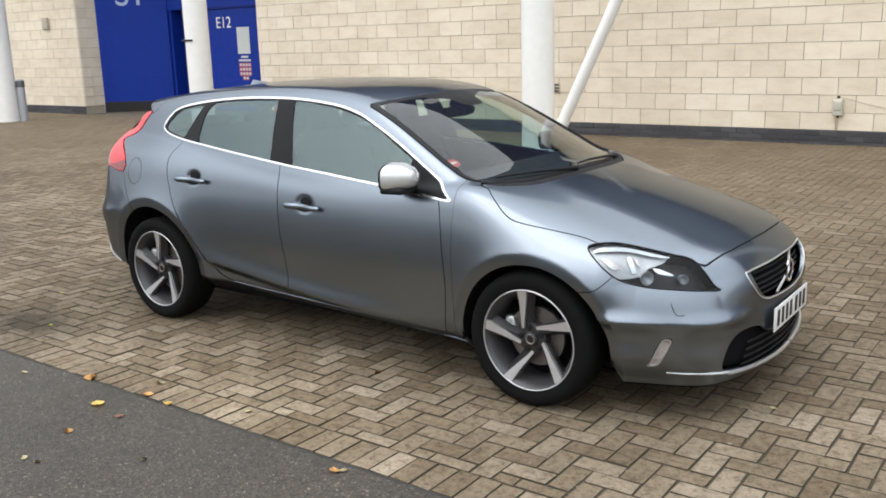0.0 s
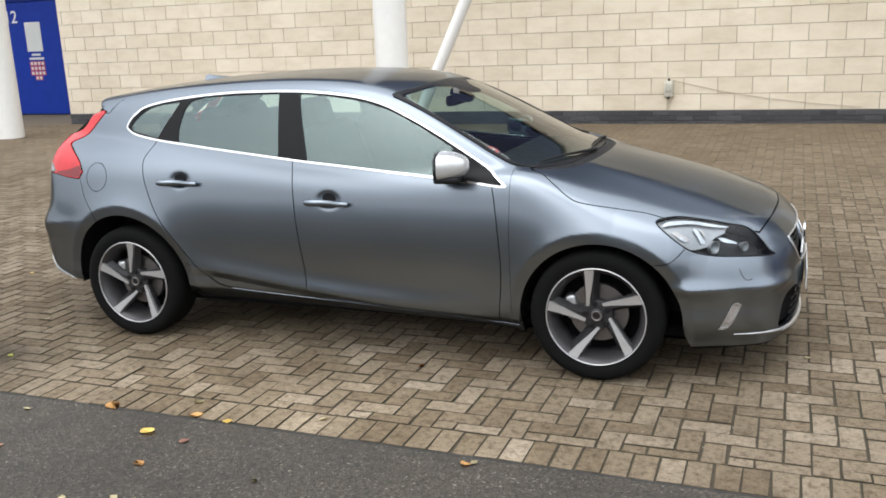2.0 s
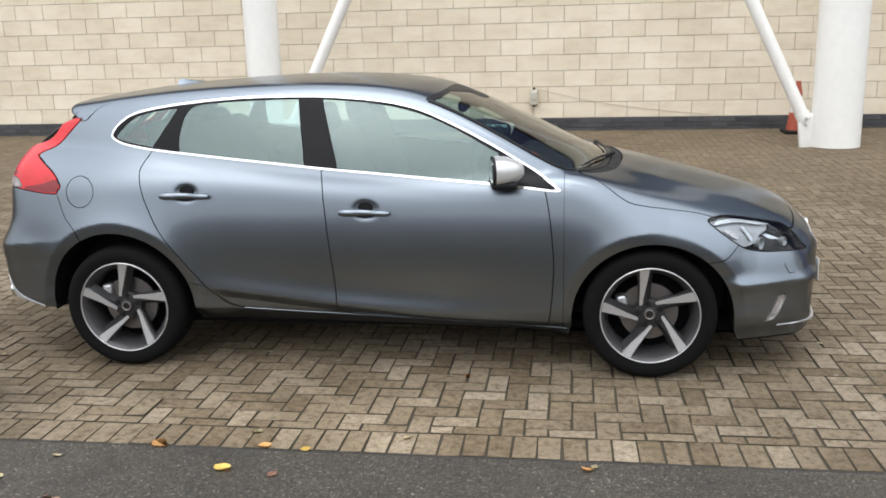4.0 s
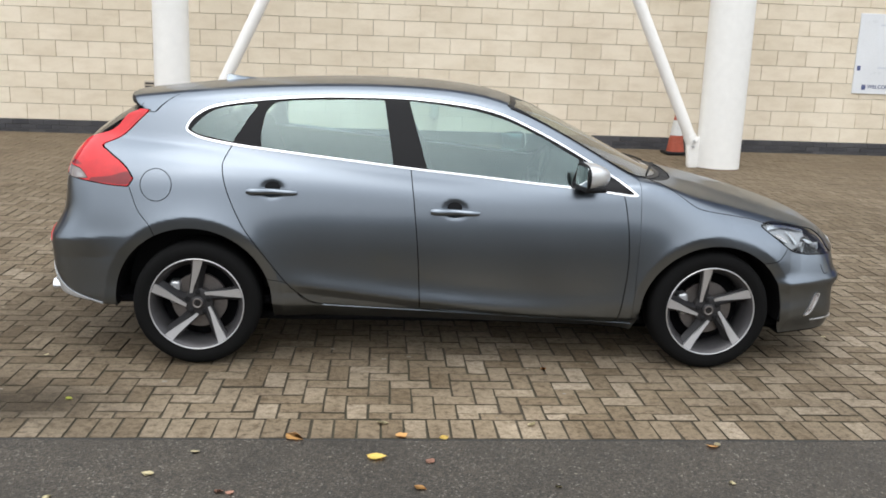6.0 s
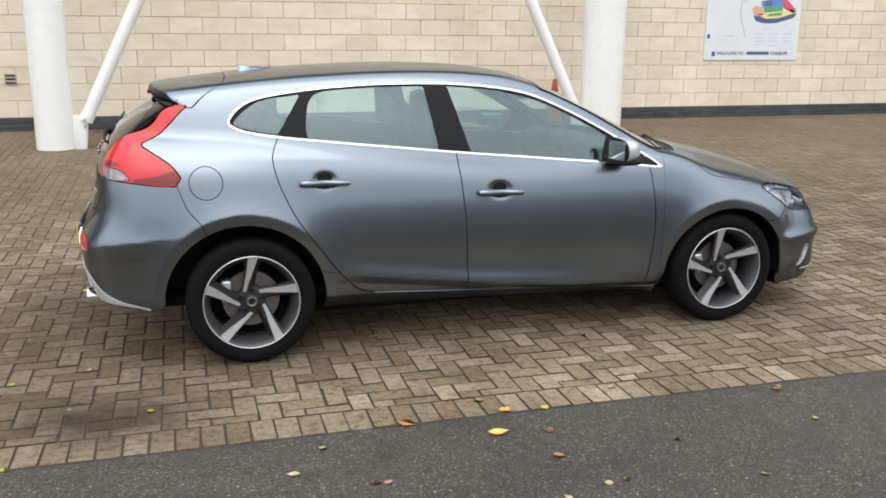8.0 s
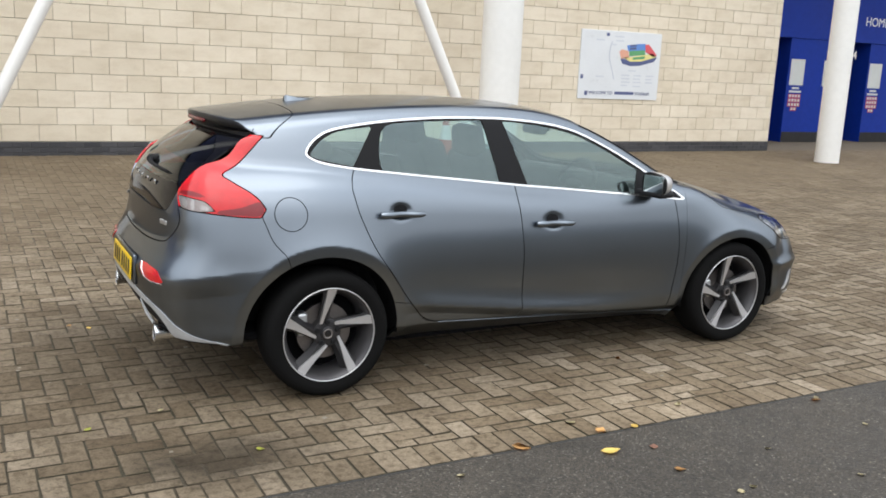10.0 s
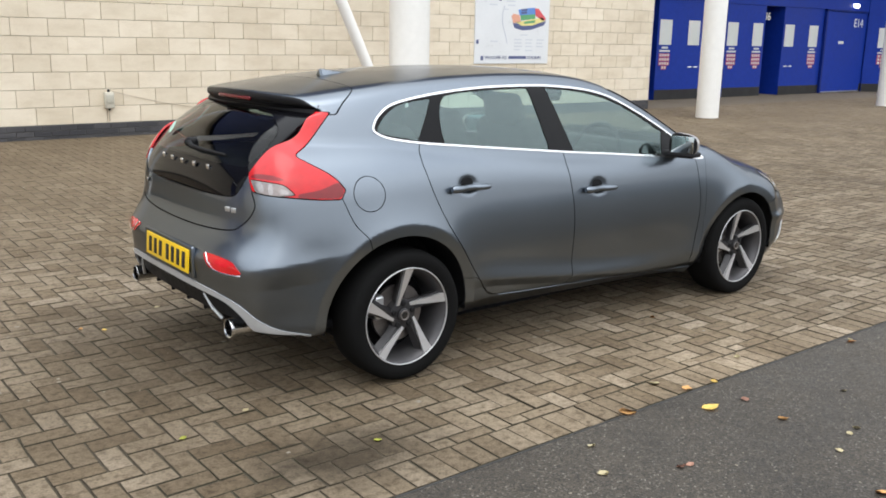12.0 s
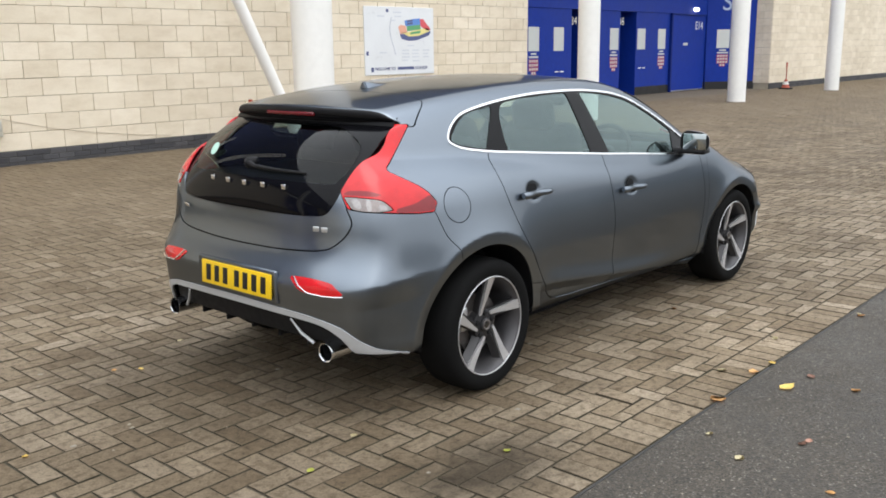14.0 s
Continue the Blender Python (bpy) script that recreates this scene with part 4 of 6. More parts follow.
tagged(part("wall_box", rounded_box((.22, .08, .28), .015, (-18.12, WALL_Y - .048, 2.35)), plain_material("beige box", (.48, .42, .34), .6), None), "small beige box fixed high on the block wall", "box")
vent = tagged(part("wall_vent", rounded_box((.16, .014, .17), .004, (-3.83, WALL_Y - .014, .875)), plain_material("cream vent", (.52, .45, .36), .7), None), "small cream louvred vent on the block wall", "vent")
for k in range(3):
    part("louvre", rounded_box((.13, .012, .022), .003, (-3.83, WALL_Y - .024, .825 + .05 * k)), INK, vent)

bol = tagged(part("bollard", lathe([(.10, 0), (.10, .095), (1.02, .095), (1.06, .085), (1.075, 0)], 28, "Z"), plain_material("grey bollard paint", (.44, .45, .46), .45, .2, vary=.2), None), "light grey louvred post beside the column", "bollard")
bol.matrix_basis = pose(-16.92, 7.10, 0)
for k in range(4):
    part("louvre", lathe([(.90 + .035 * k, .096), (.905 + .035 * k, .104), (.918 + .035 * k, .104), (.922 + .035 * k, .096)], 28, "Z"), TRIM_BLACK, bol)

CONE_RED = plain_material("faded cone red", (.42, .085, .045), .6, 0, vary=.4, scale=20)
CONE_WHITE = plain_material("white cone sleeve", (.68, .68, .66), .4, 0, vary=.2)


def traffic_cone(x, y, h=.72):
    z = float(fall(y)) - .004
    base = part("traffic_cone", rounded_box((.36, .36, .05), .02, (0, 0, .025)), TRIM_BLACK, None)
    base.matrix_basis = pose(x, y, z)
    r = lambda t: .135 - (.135 - .03) * t
    part("cone_foot", lathe([(.05, r(0)), (.05 + .36 * (h - .05), r(.36))], 28, "Z"), CONE_RED, base, "red plastic")
    part("cone_sleeve", lathe([(.05 + .36 * (h - .05), r(.36) + .002), (.05 + .70 * (h - .05), r(.70) + .002)], 28, "Z"), CONE_WHITE, base, "white reflective sleeve")
    part("cone_tip", lathe([(.05 + .70 * (h - .05), r(.70)), (h, r(1)), (h, .022), (h - .05, .020)], 28, "Z"), CONE_RED, base, "red plastic")
    return tagged(base, "red and white traffic cone on a black base", "cone")


traffic_cone(4.12, 8.18)
marker = traffic_cone(25.95, 8.25, .34)
tagged(marker, "small red cone with a post by the wall corner", "cone")
part("marker_post", tube([(.0, 0, .30), (.0, 0, .78)], .018, 8), CONE_RED, marker)
part("marker_head", rounded_box((.10, .03, .16), .01, (0, 0, .80)), CONE_RED, marker)

# ---- fallen leaves ----
LEAF_MATS = [plain_material("leaf " + nm, c, .6, 0, vary=.5, scale=120, bump=.001) for nm, c in (("yellow", (.84, .60, .15)), ("orange", (.64, .34, .11)), ("pale", (.56, .48, .28)), ("lime", (.50, .52, .09)), ("pink", (.42, .22, .15)))]


def leaf_mesh(rnd, mat_i):
    """One curled leaf about a unit long."""
    bm = bmesh.new()
    n = 9
    wob = [1 + .22 * rnd.random() for _ in range(n)]
    curl, twist = .18 + .25 * rnd.random(), rnd.uniform(-.3, .3)
    mid, lft, rgt = [], [], []
    for k in range(n):
        t = k / (n - 1)
        w = .34 * math.sin(math.pi * min(t ** .8 * 1.0, 1)) * wob[k] + .01
        z = curl * (t - .5) ** 2
        mid.append(bm.verts.new((t - .5, .04 * math.sin(3 * t), z)))
        lft.append(bm.verts.new((t - .5 + .05 * (k % 2), w, z + .14 * w + twist * w * t)))
        rgt.append(bm.verts.new((t - .5 + .05 * ((k + 1) % 2), -w, z + .14 * w - twist * w * t)))
    for k in range(n - 1):
        bm.faces.new((mid[k], mid[k + 1], lft[k + 1], lft[k]))
        bm.faces.new((rgt[k], rgt[k + 1], mid[k + 1], mid[k]))
    bmesh.ops.solidify(bm, geom=bm.faces[:], thickness=.012)
    me = bpy.data.meshes.new("fallen_leaf")
    bm.to_mesh(me)
    bm.free()
    me.materials.append(LEAF_MATS[mat_i])
    return me


rnd = random.Random(11)
leaf_kinds = [[leaf_mesh(rnd, i) for _ in range(3)] for i in range(5)]
big_leaves = [(-.415, -1.955, 0, .085), (-.76, -1.770, 1, .085), (-.31, -1.75, 1, .060), (-.39, -1.62, 2, .060), (-.13, -1.77, 0, .045), (.272, -1.625, 2, .045), (1.012, -1.85, 1, .055), (-1.28, -2.10, 2, .050), (-1.14, -1.91, 2, .042), (-.99, -2.24, 4, .042), (-.25, -2.215, 1, .052), (-.20, -1.99, 4, .048), (.28, -2.205, 2, .032), (-.41, -2.99, 2, .085), (-.56, -2.81, 1, .06)]
small_leaves = [(-.71, -2.80, 2), (-.35, -2.53, 2), (-.08, -2.46, 2), (.45, -2.56, 2), (1.04, -1.83, 2), (-.95, -2.25, 4), (-1.59, -2.28, 2), (-1.34, -2.47, 1), (-.16, -2.47, 2), (2.26, -.33, 2), (.45, -.92, 1), (-1.81, -1.36, 3), (-2.11, -.78, 2), (-2.25, .66, 0), (-2.44, -.89, 3), (-3.10, .09, 0), (-1.86, .91, 2), (-2.35, .75, 1), (-2.33, -1.78, 3), (.97, -2.18, 2)]
for x, y, kind, size in big_leaves + [(x, y, k, .036) for x, y, k in small_leaves]:
    ob = new("fallen_leaf", rnd.choice(leaf_kinds[kind]))
    ob.matrix_basis = pose(x, y, float(fall(y)) + .004, rnd.uniform(-8, 8), rnd.uniform(-8, 8), rnd.uniform(0, 360)) @ Matrix.Scale(size, 4)
    tagged(ob, ("yellow", "orange-brown", "pale buff", "yellow-green", "pinkish brown")[kind] + " fallen leaf lying on the ground", "leaf", "fallen leaves")
# specks of grit and leaf litter
gv, gf, n = [], [], 0
for k in range(1500):
    x, y = rnd.uniform(-6, 6), (rnd.uniform(-4.6, -1.85) if k % 3 else rnd.uniform(-1.7, 7))
    s = rnd.uniform(.003, .008) if k % 9 else rnd.uniform(.010, .018)
    a = rnd.uniform(0, 6.28)
    z = float(fall(y)) + .001
    pts = [(x + s * math.cos(a + t), y + s * math.sin(a + t), z) for t in (0, 1.5, 3.2, 4.7)] + [(x, y, z + s * .18)]
    gv += pts
    gf += [(n, n + 1, n + 4), (n + 1, n + 2, n + 4), (n + 2, n + 3, n + 4), (n + 3, n, n + 4)]
    n += 5
grit = link_mesh("grit", gv, gf, plain_material("pale grit", (.26, .23, .18), .8, 0, vary=.5), smooth=False)
tagged(grit, "pale grit and leaf specks on the ground", "grit", kind="stuff")


# ---- the parked car ----
def cut(m, dist, gap=0.0):
    """Cut a skin in two along dist(p) = 0, leaving a gap: (inside, outside)."""
    p, f = m
    d = dist(p)
    p1, inside, rest = split(p, f, d + gap / 2)
    if gap:
        p2, _, rest = split(p, f, d - gap / 2)
    else:
        p2 = p1
    return tidy(p1, inside), tidy(p2, rest)


def by_side(line, y_min=.35):
    return lambda p: np.maximum(fence_distance(p[:, [0, 2]], line), y_min - np.abs(p[:, 1]))


def across(p, other):
    """Points as (signed half width, another axis)."""
    return np.stack([np.sign(p[:, 1]) * half(p[:, 1]), p[:, other]], -1)


def in_plan(p):
    return np.stack([p[:, 0], np.sign(p[:, 1]) * half(p[:, 1])], -1)


def by_end(line, x_from, sign):
    """A symmetrical outline in (half width, height) on the front (sign 1) or rear (-1)."""
    both = np.concatenate([line, line[::-1] * (-1, 1)])
    return lambda p: np.maximum(fence_distance(across(p, 2), both), sign * (x_from - p[:, 0]))


def by_corner(line, sign):
    """An outline on both corners at the front (1) or rear (-1), seen slantwise."""
    def d(p):
        q = np.stack([(sign * p[:, 0] - half(p[:, 1])) * math.sqrt(.5), p[:, 2]], -1)
        return np.maximum(fence_distance(q, line), 1.35 - sign * p[:, 0])
    return d


def fair(p):
    """Points of the tail laid on one smooth convex sheet, and its normals."""
    y, z = p[:, 1], p[:, 2] - 1.1
    terms = np.stack([np.ones_like(y), z, z ** 2, z ** 3, y ** 2, y ** 2 * z, y ** 4], -1)
    k = np.linalg.lstsq(terms, p[:, 0], rcond=None)[0]
    q = p.copy()
    q[:, 0] = terms @ k
    n = np.stack([-np.ones_like(y), 2 * k[4] * y + 2 * k[5] * y * z + 4 * k[6] * y ** 3, k[1] + 2 * k[2] * z + 3 * k[3] * z ** 2 + k[5] * y ** 2], -1)
    return q, n / np.linalg.norm(n, axis=1)[:, None]


def sheet(name, m, material, parent, label="", out=0.0, rim=.010, smooth_tail=None):
    """A panel of the body's skin as a mesh, its rim turned in."""
    p, f = m
    p = settle(p, body, 1)
    n = normals_at(p)
    if smooth_tail is not None:
        q, fn = fair(np.concatenate([smooth_tail, p]))
        p, n = q[-len(p):], fn[-len(p):]
    verts, norms, faces = list(p + n * out), list(n), [list(q) for q in f]
    if rim:
        directed = {(q[i], q[(i + 1) % len(q)]) for q in f for i in range(len(q))}
        edge = [(a, b) for a, b in directed if (b, a) not in directed]
        edge.sort()
        way = {}
        for a, b in edge:
            t = np.cross(p[b] - p[a], n[a])
            for v in (a, b):
                way[v] = way.get(v, 0) + t
        at = {}
        for v in sorted(way):
            w = way[v] / max(np.linalg.norm(way[v]), 1e-9)
            at[v] = len(verts)
            verts += [p[v] + n[v] * out, p[v] + n[v] * (out - rim)]
            norms += [w, w]
        for a, b in edge:
            faces.append([b, a, at[a], at[b]])
            faces.append([at[b], at[a], at[a] + 1, at[b] + 1])
    return link_mesh(name, verts, faces, material, parent, label, norms)


def halves(m):
    return cut(m, lambda p: p[:, 1])


def on_skin(x, z, side=-1, out=0.0):
    """The place on the car's flank at x and z."""
    lo, hi = 0.3, 1.1
    for _ in range(30):
        mid = (lo + hi) / 2
        if body(np.array([[x, mid, z]]))[0] < 0:
            lo = mid
        else:
            hi = mid
    return (x, side * (lo + out), z)


def on_end(y, z, sign, out=0.0):
    """The place on the car's front (1) or rear (-1) at y and z."""
    lo, hi = 1.2, 2.4
    for _ in range(30):
        mid = (lo + hi) / 2
        if body(np.array([[sign * mid, y, z]]))[0] < 0:
            lo = mid
        else:
            hi = mid
    return (sign * (lo + out), y, z)


car = tagged(new("car"), "dark grey metallic hatchback with red tail lights on block paving", "car")
car.location.y = -.035
skin_p, skin_f = skin(body, (-2.288, -1.008, .064), (2.32, 1.008, 1.52), .0125)
skin_p = relax(skin_p, skin_f, body)
metal = (skin_p, skin_f)


def arch_distance(p):
    x, z = p[:, 0], p[:, 2]
    f = np.where(z > .29, np.hypot(x - 1.335, z - .29) - .382, np.abs(x - 1.335) - .382 - np.where(x > 1.335, 2.5, 1.0) * (.29 - z) ** 2)
    r = np.where(z > .318, np.hypot(x + 1.343, z - .318) - .391, np.abs(x + 1.343) - .391)
    return np.maximum(np.minimum(f, r), .62 - np.abs(p[:, 1]))


_, metal = cut(metal, arch_distance)

# glass and lamp openings
screen_line = smooth_line([(.305, 0), (.302, .2), (.275, .45), (.236, .635, True), (.43, .668), (.63, .703), (.78, .727), (.90, .733), (.985, .70), (1.06, .60), (1.126, .45), (1.162, .2), (1.17, 0)], closed=False)
screen_line = np.concatenate([screen_line, screen_line[::-1] * (1, -1)])
screen, metal = cut(metal, lambda p: np.maximum(fence_distance(in_plan(p), screen_line), .9 - p[:, 2]), .004)
dlo_line = smooth_line([(-1.392, 1.176), (-1.372, 1.155), (-1.307, 1.130), (-1.15, 1.104), (-.95, 1.083), (-.74, 1.062), (-.51, 1.040), (-.225, 1.012), (.06, .987), (.34, .960), (.565, .941), (.73, .925), (.86, .911), (.908, .914, True), (.80, .992), (.683, 1.062), (.57, 1.126), (.456, 1.186), (.342, 1.240), (.228, 1.288), (.114, 1.320), (0, 1.339), (-.17, 1.356), (-.34, 1.364), (-.61, 1.363), (-.815, 1.353), (-1.02, 1.334), (-1.19, 1.309), (-1.285, 1.284), (-1.35, 1.243), (-1.383, 1.205)])
dlo, metal = cut(metal, by_side(dlo_line, .5))
hatch_line = smooth_line([(0, 1.30), (.35, 1.296), (.55, 1.272), (.606, 1.250, True), (.622, 1.18), (.624, 1.115), (.604, .994), (.580, .940), (.548, .908), (.47, .896), (.30, .890), (0, .890)], closed=False)
hatch_glass, metal = cut(metal, by_end(hatch_line, -1.5, -1), .004)
tail_line = smooth_line([(.672, 1.262, True), (.721, 1.175), (.755, 1.118), (.775, 1.086), (.725, 1.058), (.641, 1.014), (.592, .977), (.560, .938, True), (.573, .899, True), (.657, .904), (.788, .922), (.882, .930), (.940, .938, True), (.957, .972), (.966, 1.012), (.932, 1.082), (.866, 1.170), (.806, 1.232), (.764, 1.262, True)])
tail_lamp, metal = cut(metal, by_corner(tail_line, -1), .005)
head_line = smooth_line([(.542, .756), (.568, .772), (.665, .776), (.778, .756), (.888, .731), (.957, .713), (.993, .678), (1.036, .610), (1.062, .588), (.971, .596), (.847, .609), (.737, .618), (.653, .638), (.602, .668), (.562, .711)])
head_lamp, metal = cut(metal, by_corner(head_line, 1), .0015)
grille_line = smooth_line([(0, .646), (.20, .642), (.375, .638), (.402, .626), (.392, .580), (.345, .528), (.27, .500), (.15, .492), (0, .490)], closed=False)
grille_hole, metal = cut(metal, by_end(grille_line, 1.6, 1))
intake_line = smooth_line([(0, .335), (.27, .348), (.36, .388), (.45, .402), (.54, .384), (.60, .315), (.612, .252), (.55, .236), (.34, .214), (0, .206)], closed=False)
intake_hole, metal = cut(metal, by_end(intake_line, 1.6, 1))
diff_line = smooth_line([(0, .468), (.17, .467), (.435, .461), (.585, .447), (.668, .405), (.705, .352), (.735, .312), (.775, .278), (.80, .10, True), (0, .10, True)], closed=False)
diffuser, metal = cut(metal, by_end(diff_line, -1.72, -1))
fog_front_line = smooth_line([(.738, .278), (.746, .292), (.784, .390), (.802, .408), (.828, .404), (.826, .380), (.788, .292), (.772, .279)])
fog_front, metal = cut(metal, by_corner(fog_front_line, 1), .003)

# the floor pan and the undersides
pan, metal = cut(metal, lambda p: np.maximum(p[:, 2] - floor_z(p[:, 0]) - .014, np.abs(p[:, 1]) - .775))
sheet("floor_pan", pan, DARK_INSIDE, car, "black underside of the car", rim=0)

# the dark inner shell behind the gaps and round the cabin
ip, inf = metal
link_mesh("inner_shell", settle(ip, body, 1) - normals_at(ip) * .016, [list(f) for f in inf], DARK_INSIDE, car, "black inner body shell")

# doors, bonnet and the other panels
back_line = [(-1.140, 1.14), (-1.158, 1.104), (-1.187, 1.046), (-1.193, .995), (-1.166, .887), (-1.094, .731), (-1.001, .599), (-.924, .492), (-.860, .412), (-.793, .347), (-.745, .322), (-.691, .312)]
post_line = [(-.201, .283), (-.213, .505), (-.233, .742), (-.261, .998), (-.272, 1.08)]
rear_door_line = np.concatenate([smooth_line(back_line, False), smooth_line(post_line, False)])
front_door_line = np.concatenate([smooth_line(post_line[::-1], False), smooth_line([(.346, .244), (.838, .226, True), (.856, .356), (.868, .538), (.857, .714), (.836, .868), (.818, .935)], False)])
rear_doors, metal = cut(metal, by_side(rear_door_line), .005)
front_doors, metal = cut(metal, by_side(front_door_line), .005)
hood_side = smooth_line([(.90, 1.06), (.985, .988), (1.05, .965), (1.121, .922), (1.18, .880), (1.244, .850), (1.402, .820), (1.532, .797), (1.65, .766), (1.80, .736), (1.92, .712), (2.0, .690), (2.2, .60, True), (2.4, .9, True), (1.6, 1.3, True)])
hood_plan = smooth_line([(.9, -.95), (1.6, -.95), (1.90, -.735), (1.984, -.645), (2.030, -.540), (2.064, -.355), (2.084, -.107), (2.084, .107), (2.064, .355), (2.030, .540), (1.984, .645), (1.90, .735), (1.6, .95), (.9, .95)])
shut = np.array([on_skin(x, z, 1) for x, z in hood_side if .99 < x < 2.0 and z < 1.0])


def hood_distance(p):
    """Distance from the bonnet's shut line, along the skin where that is near."""
    d = fence_distance(p[:, [0, 2]], hood_side)
    near = np.flatnonzero((np.abs(d) < .03) & (p[:, 0] > 1.0) & (p[:, 0] < 1.95) & (p[:, 2] > .6))
    q = np.abs(p[near])
    best = np.full(len(near), 9.0)
    for u, v in zip(shut[:-1], shut[1:]):
        e = v - u
        t = np.clip((q - u) @ e / max(e @ e, 1e-12), 0, 1)
        best = np.minimum(best, np.linalg.norm(q - u - t[:, None] * e, axis=1))
    d[near] = np.sign(d[near]) * best
    return np.maximum(d, fence_distance(in_plan(p), hood_plan))


bonnet, metal = cut(metal, hood_distance, .006)
cowl_line = screen_line * (1.0, 1.0) + (.055, 0)
cowl, bonnet = cut(bonnet, lambda p: fence_distance(in_plan(p), cowl_line), .004)
gate_line = smooth_line([(0, 1.45, True), (.64, 1.45, True), (.655, 1.0), (.650, .945), (.672, .906), (.681, .871), (.655, .822), (.605, .779), (.563, .760), (.456, .746), (.243, .735), (0, .732)], closed=False)
spoil_line = smooth_line([(-1.372, 0), (-1.376, .25), (-1.392, .46), (-1.410, .545), (-1.452, .59), (-1.50, .615), (-1.56, .64), (-1.70, .70), (-2.3, .80, True), (-2.3, 0, True)], closed=False)
spoil_line = np.concatenate([spoil_line, spoil_line[::-1] * (1, -1)])
spoiler, metal = cut(metal, lambda p: np.maximum(fence_distance(in_plan(p), spoil_line), 1.25 - p[:, 2]), .005)
gate, metal = cut(metal, by_end(gate_line, -1.7, -1), .006)
bumper_r_line = smooth_line([(-1.50, .20, True), (-1.50, .60, True), (-1.538, .709), (-1.572, .752), (-1.606, .797), (-1.647, .902), (-1.70, 1.0, True), (-2.5, 1.0, True), (-2.5, 0, True)])
bumper_r, metal = cut(metal, lambda p: fence_distance(p[:, [0, 2]], bumper_r_line), .004)
bumper_f_line = smooth_line([(1.50, .0, True), (1.50, .57, True), (1.583, .583), (1.66, .602), (1.72, .66, True), (1.85, .80, True), (2.5, .80, True), (2.5, 0, True)])
bumper_f, metal = cut(metal, lambda p: fence_distance(p[:, [0, 2]], bumper_f_line), .004)
sill_line = smooth_line([(-1.2, .450), (-.95, .446), (-.875, .428), (-.80, .345), (-.745, .318), (-.69, .307), (-.20, .278), (.346, .239), (.838, .221), (1.2, .215, True), (1.2, 0, True), (-1.2, 0, True)])
sills, metal = cut(metal, lambda p: fence_distance(p[:, [0, 2]], sill_line), .003)
fenders, metal = cut(metal, lambda p: np.maximum(.915 - p[:, 0], p[:, 2] - 1.2), .002)
cap_dist = lambda p: np.maximum(np.hypot(p[:, 0] + 1.513, p[:, 2] - .913) - .077, p[:, 1])
fuel_cap, metal = cut(metal, cap_dist, .004)

sheet("body_shell", metal, PAINT, car)
sheet("bonnet", bonnet, PAINT, car)
sheet("cowl", cowl, TRIM_BLACK, car, "black plastic scuttle panel", out=-.006)
sheet("fuel_flap", fuel_cap, PAINT, car)
front_bumper = sheet("front_bumper", bumper_f, PAINT, car)
strip_line = smooth_line([(0, .498), (.178, .496), (.439, .488), (.566, .476), (.680, .446), (.745, .388), (.785, .342), (.82, .302), (.84, .27), (.85, .10, True), (0, .10, True)], closed=False)
strip, bumper_r = cut(bumper_r, by_end(strip_line, -1.80, -1))
rear_bumper = sheet("rear_bumper", bumper_r, PAINT, car)
sheet("bumper_strip", strip, STRIP_SILVER, rear_bumper, "satin silver diffuser edge", out=.004)
for m in halves(sills):
    sheet("sill", m, PAINT, car)
for m in halves(fenders):
    sheet("fender", m, PAINT, car)
door_objs = {}
for kind, both in (("front_door", front_doors), ("rear_door", rear_doors)):
    for s, m in zip((-1, 1), halves(both)):
        door_objs[kind, s] = sheet(kind, m, PAINT, car)

# windscreen, side windows with bright surround, hatch glass
pane, band = cut(screen, lambda p: fence_distance(in_plan(p), screen_line) + .030)
frit_line = smooth_line([(.27, -.30, True), (.345, -.27), (.40, -.15), (.475, -.11), (.50, 0), (.475, .11), (.40, .15), (.345, .27), (.27, .30, True)])
frit, pane = cut(pane, lambda p: fence_distance(in_plan(p), frit_line))
sheet("screen_frit", frit, SATIN_BLACK, car, "black printed patch behind the mirror", out=-.0035, rim=0)
sheet("windscreen", pane, SCREEN_GLASS, car, "raked windscreen", out=-.004, rim=0).visible_shadow = False
for sg in (-1, 1):
    pts = []
    for x, w in zip(np.linspace(.25, .97, 15), np.interp(np.linspace(.25, .97, 15), [.236, .43, .63, .78, .90, .985], [.640, .671, .705, .729, .735, .705])):
        lo, hi = .8, 1.5
        for _ in range(25):
            mid = (lo + hi) / 2
            lo, hi = (mid, hi) if body(np.array([[x, w - .034, mid]]))[0] < 0 else (lo, mid)
        pts.append((x, sg * (w - .034), lo + .001))
    part("screen_moulding", tube(pts, .0055, 8), SATIN_BLACK, car, "black windscreen edge moulding")
sheet("windscreen_seal", band, SATIN_BLACK, car, out=-.003)
inner, bright = cut(dlo, lambda p: fence_distance(p[:, [0, 2]], dlo_line) + .0092)
for m in halves(bright):
    sheet("window_trim", m, CHROME, car, "bright metal window surround", out=.004)
quarter_line = smooth_line([(-1.366, 1.178), (-1.345, 1.160), (-1.30, 1.148), (-1.158, 1.121, True), (-1.032, 1.314, True), (-1.19, 1.294), (-1.270, 1.266), (-1.330, 1.222)])
rear_glass_line = smooth_line([(-1.006, 1.104, True), (-1.010, 1.166), (-.996, 1.250), (-.975, 1.290), (-.935, 1.318), (-.813, 1.333), (-.60, 1.342), (-.405, 1.345, True), (-.358, 1.040, True), (-.70, 1.070)])
front_glass_line = smooth_line([(-.268, 1.343, True), (-.116, 1.331), (.057, 1.307), (.228, 1.262), (.398, 1.188), (.500, 1.133), (.598, 1.080, True), (.548, .958, True), (.34, .977), (.06, 1.003), (-.176, 1.025, True)])
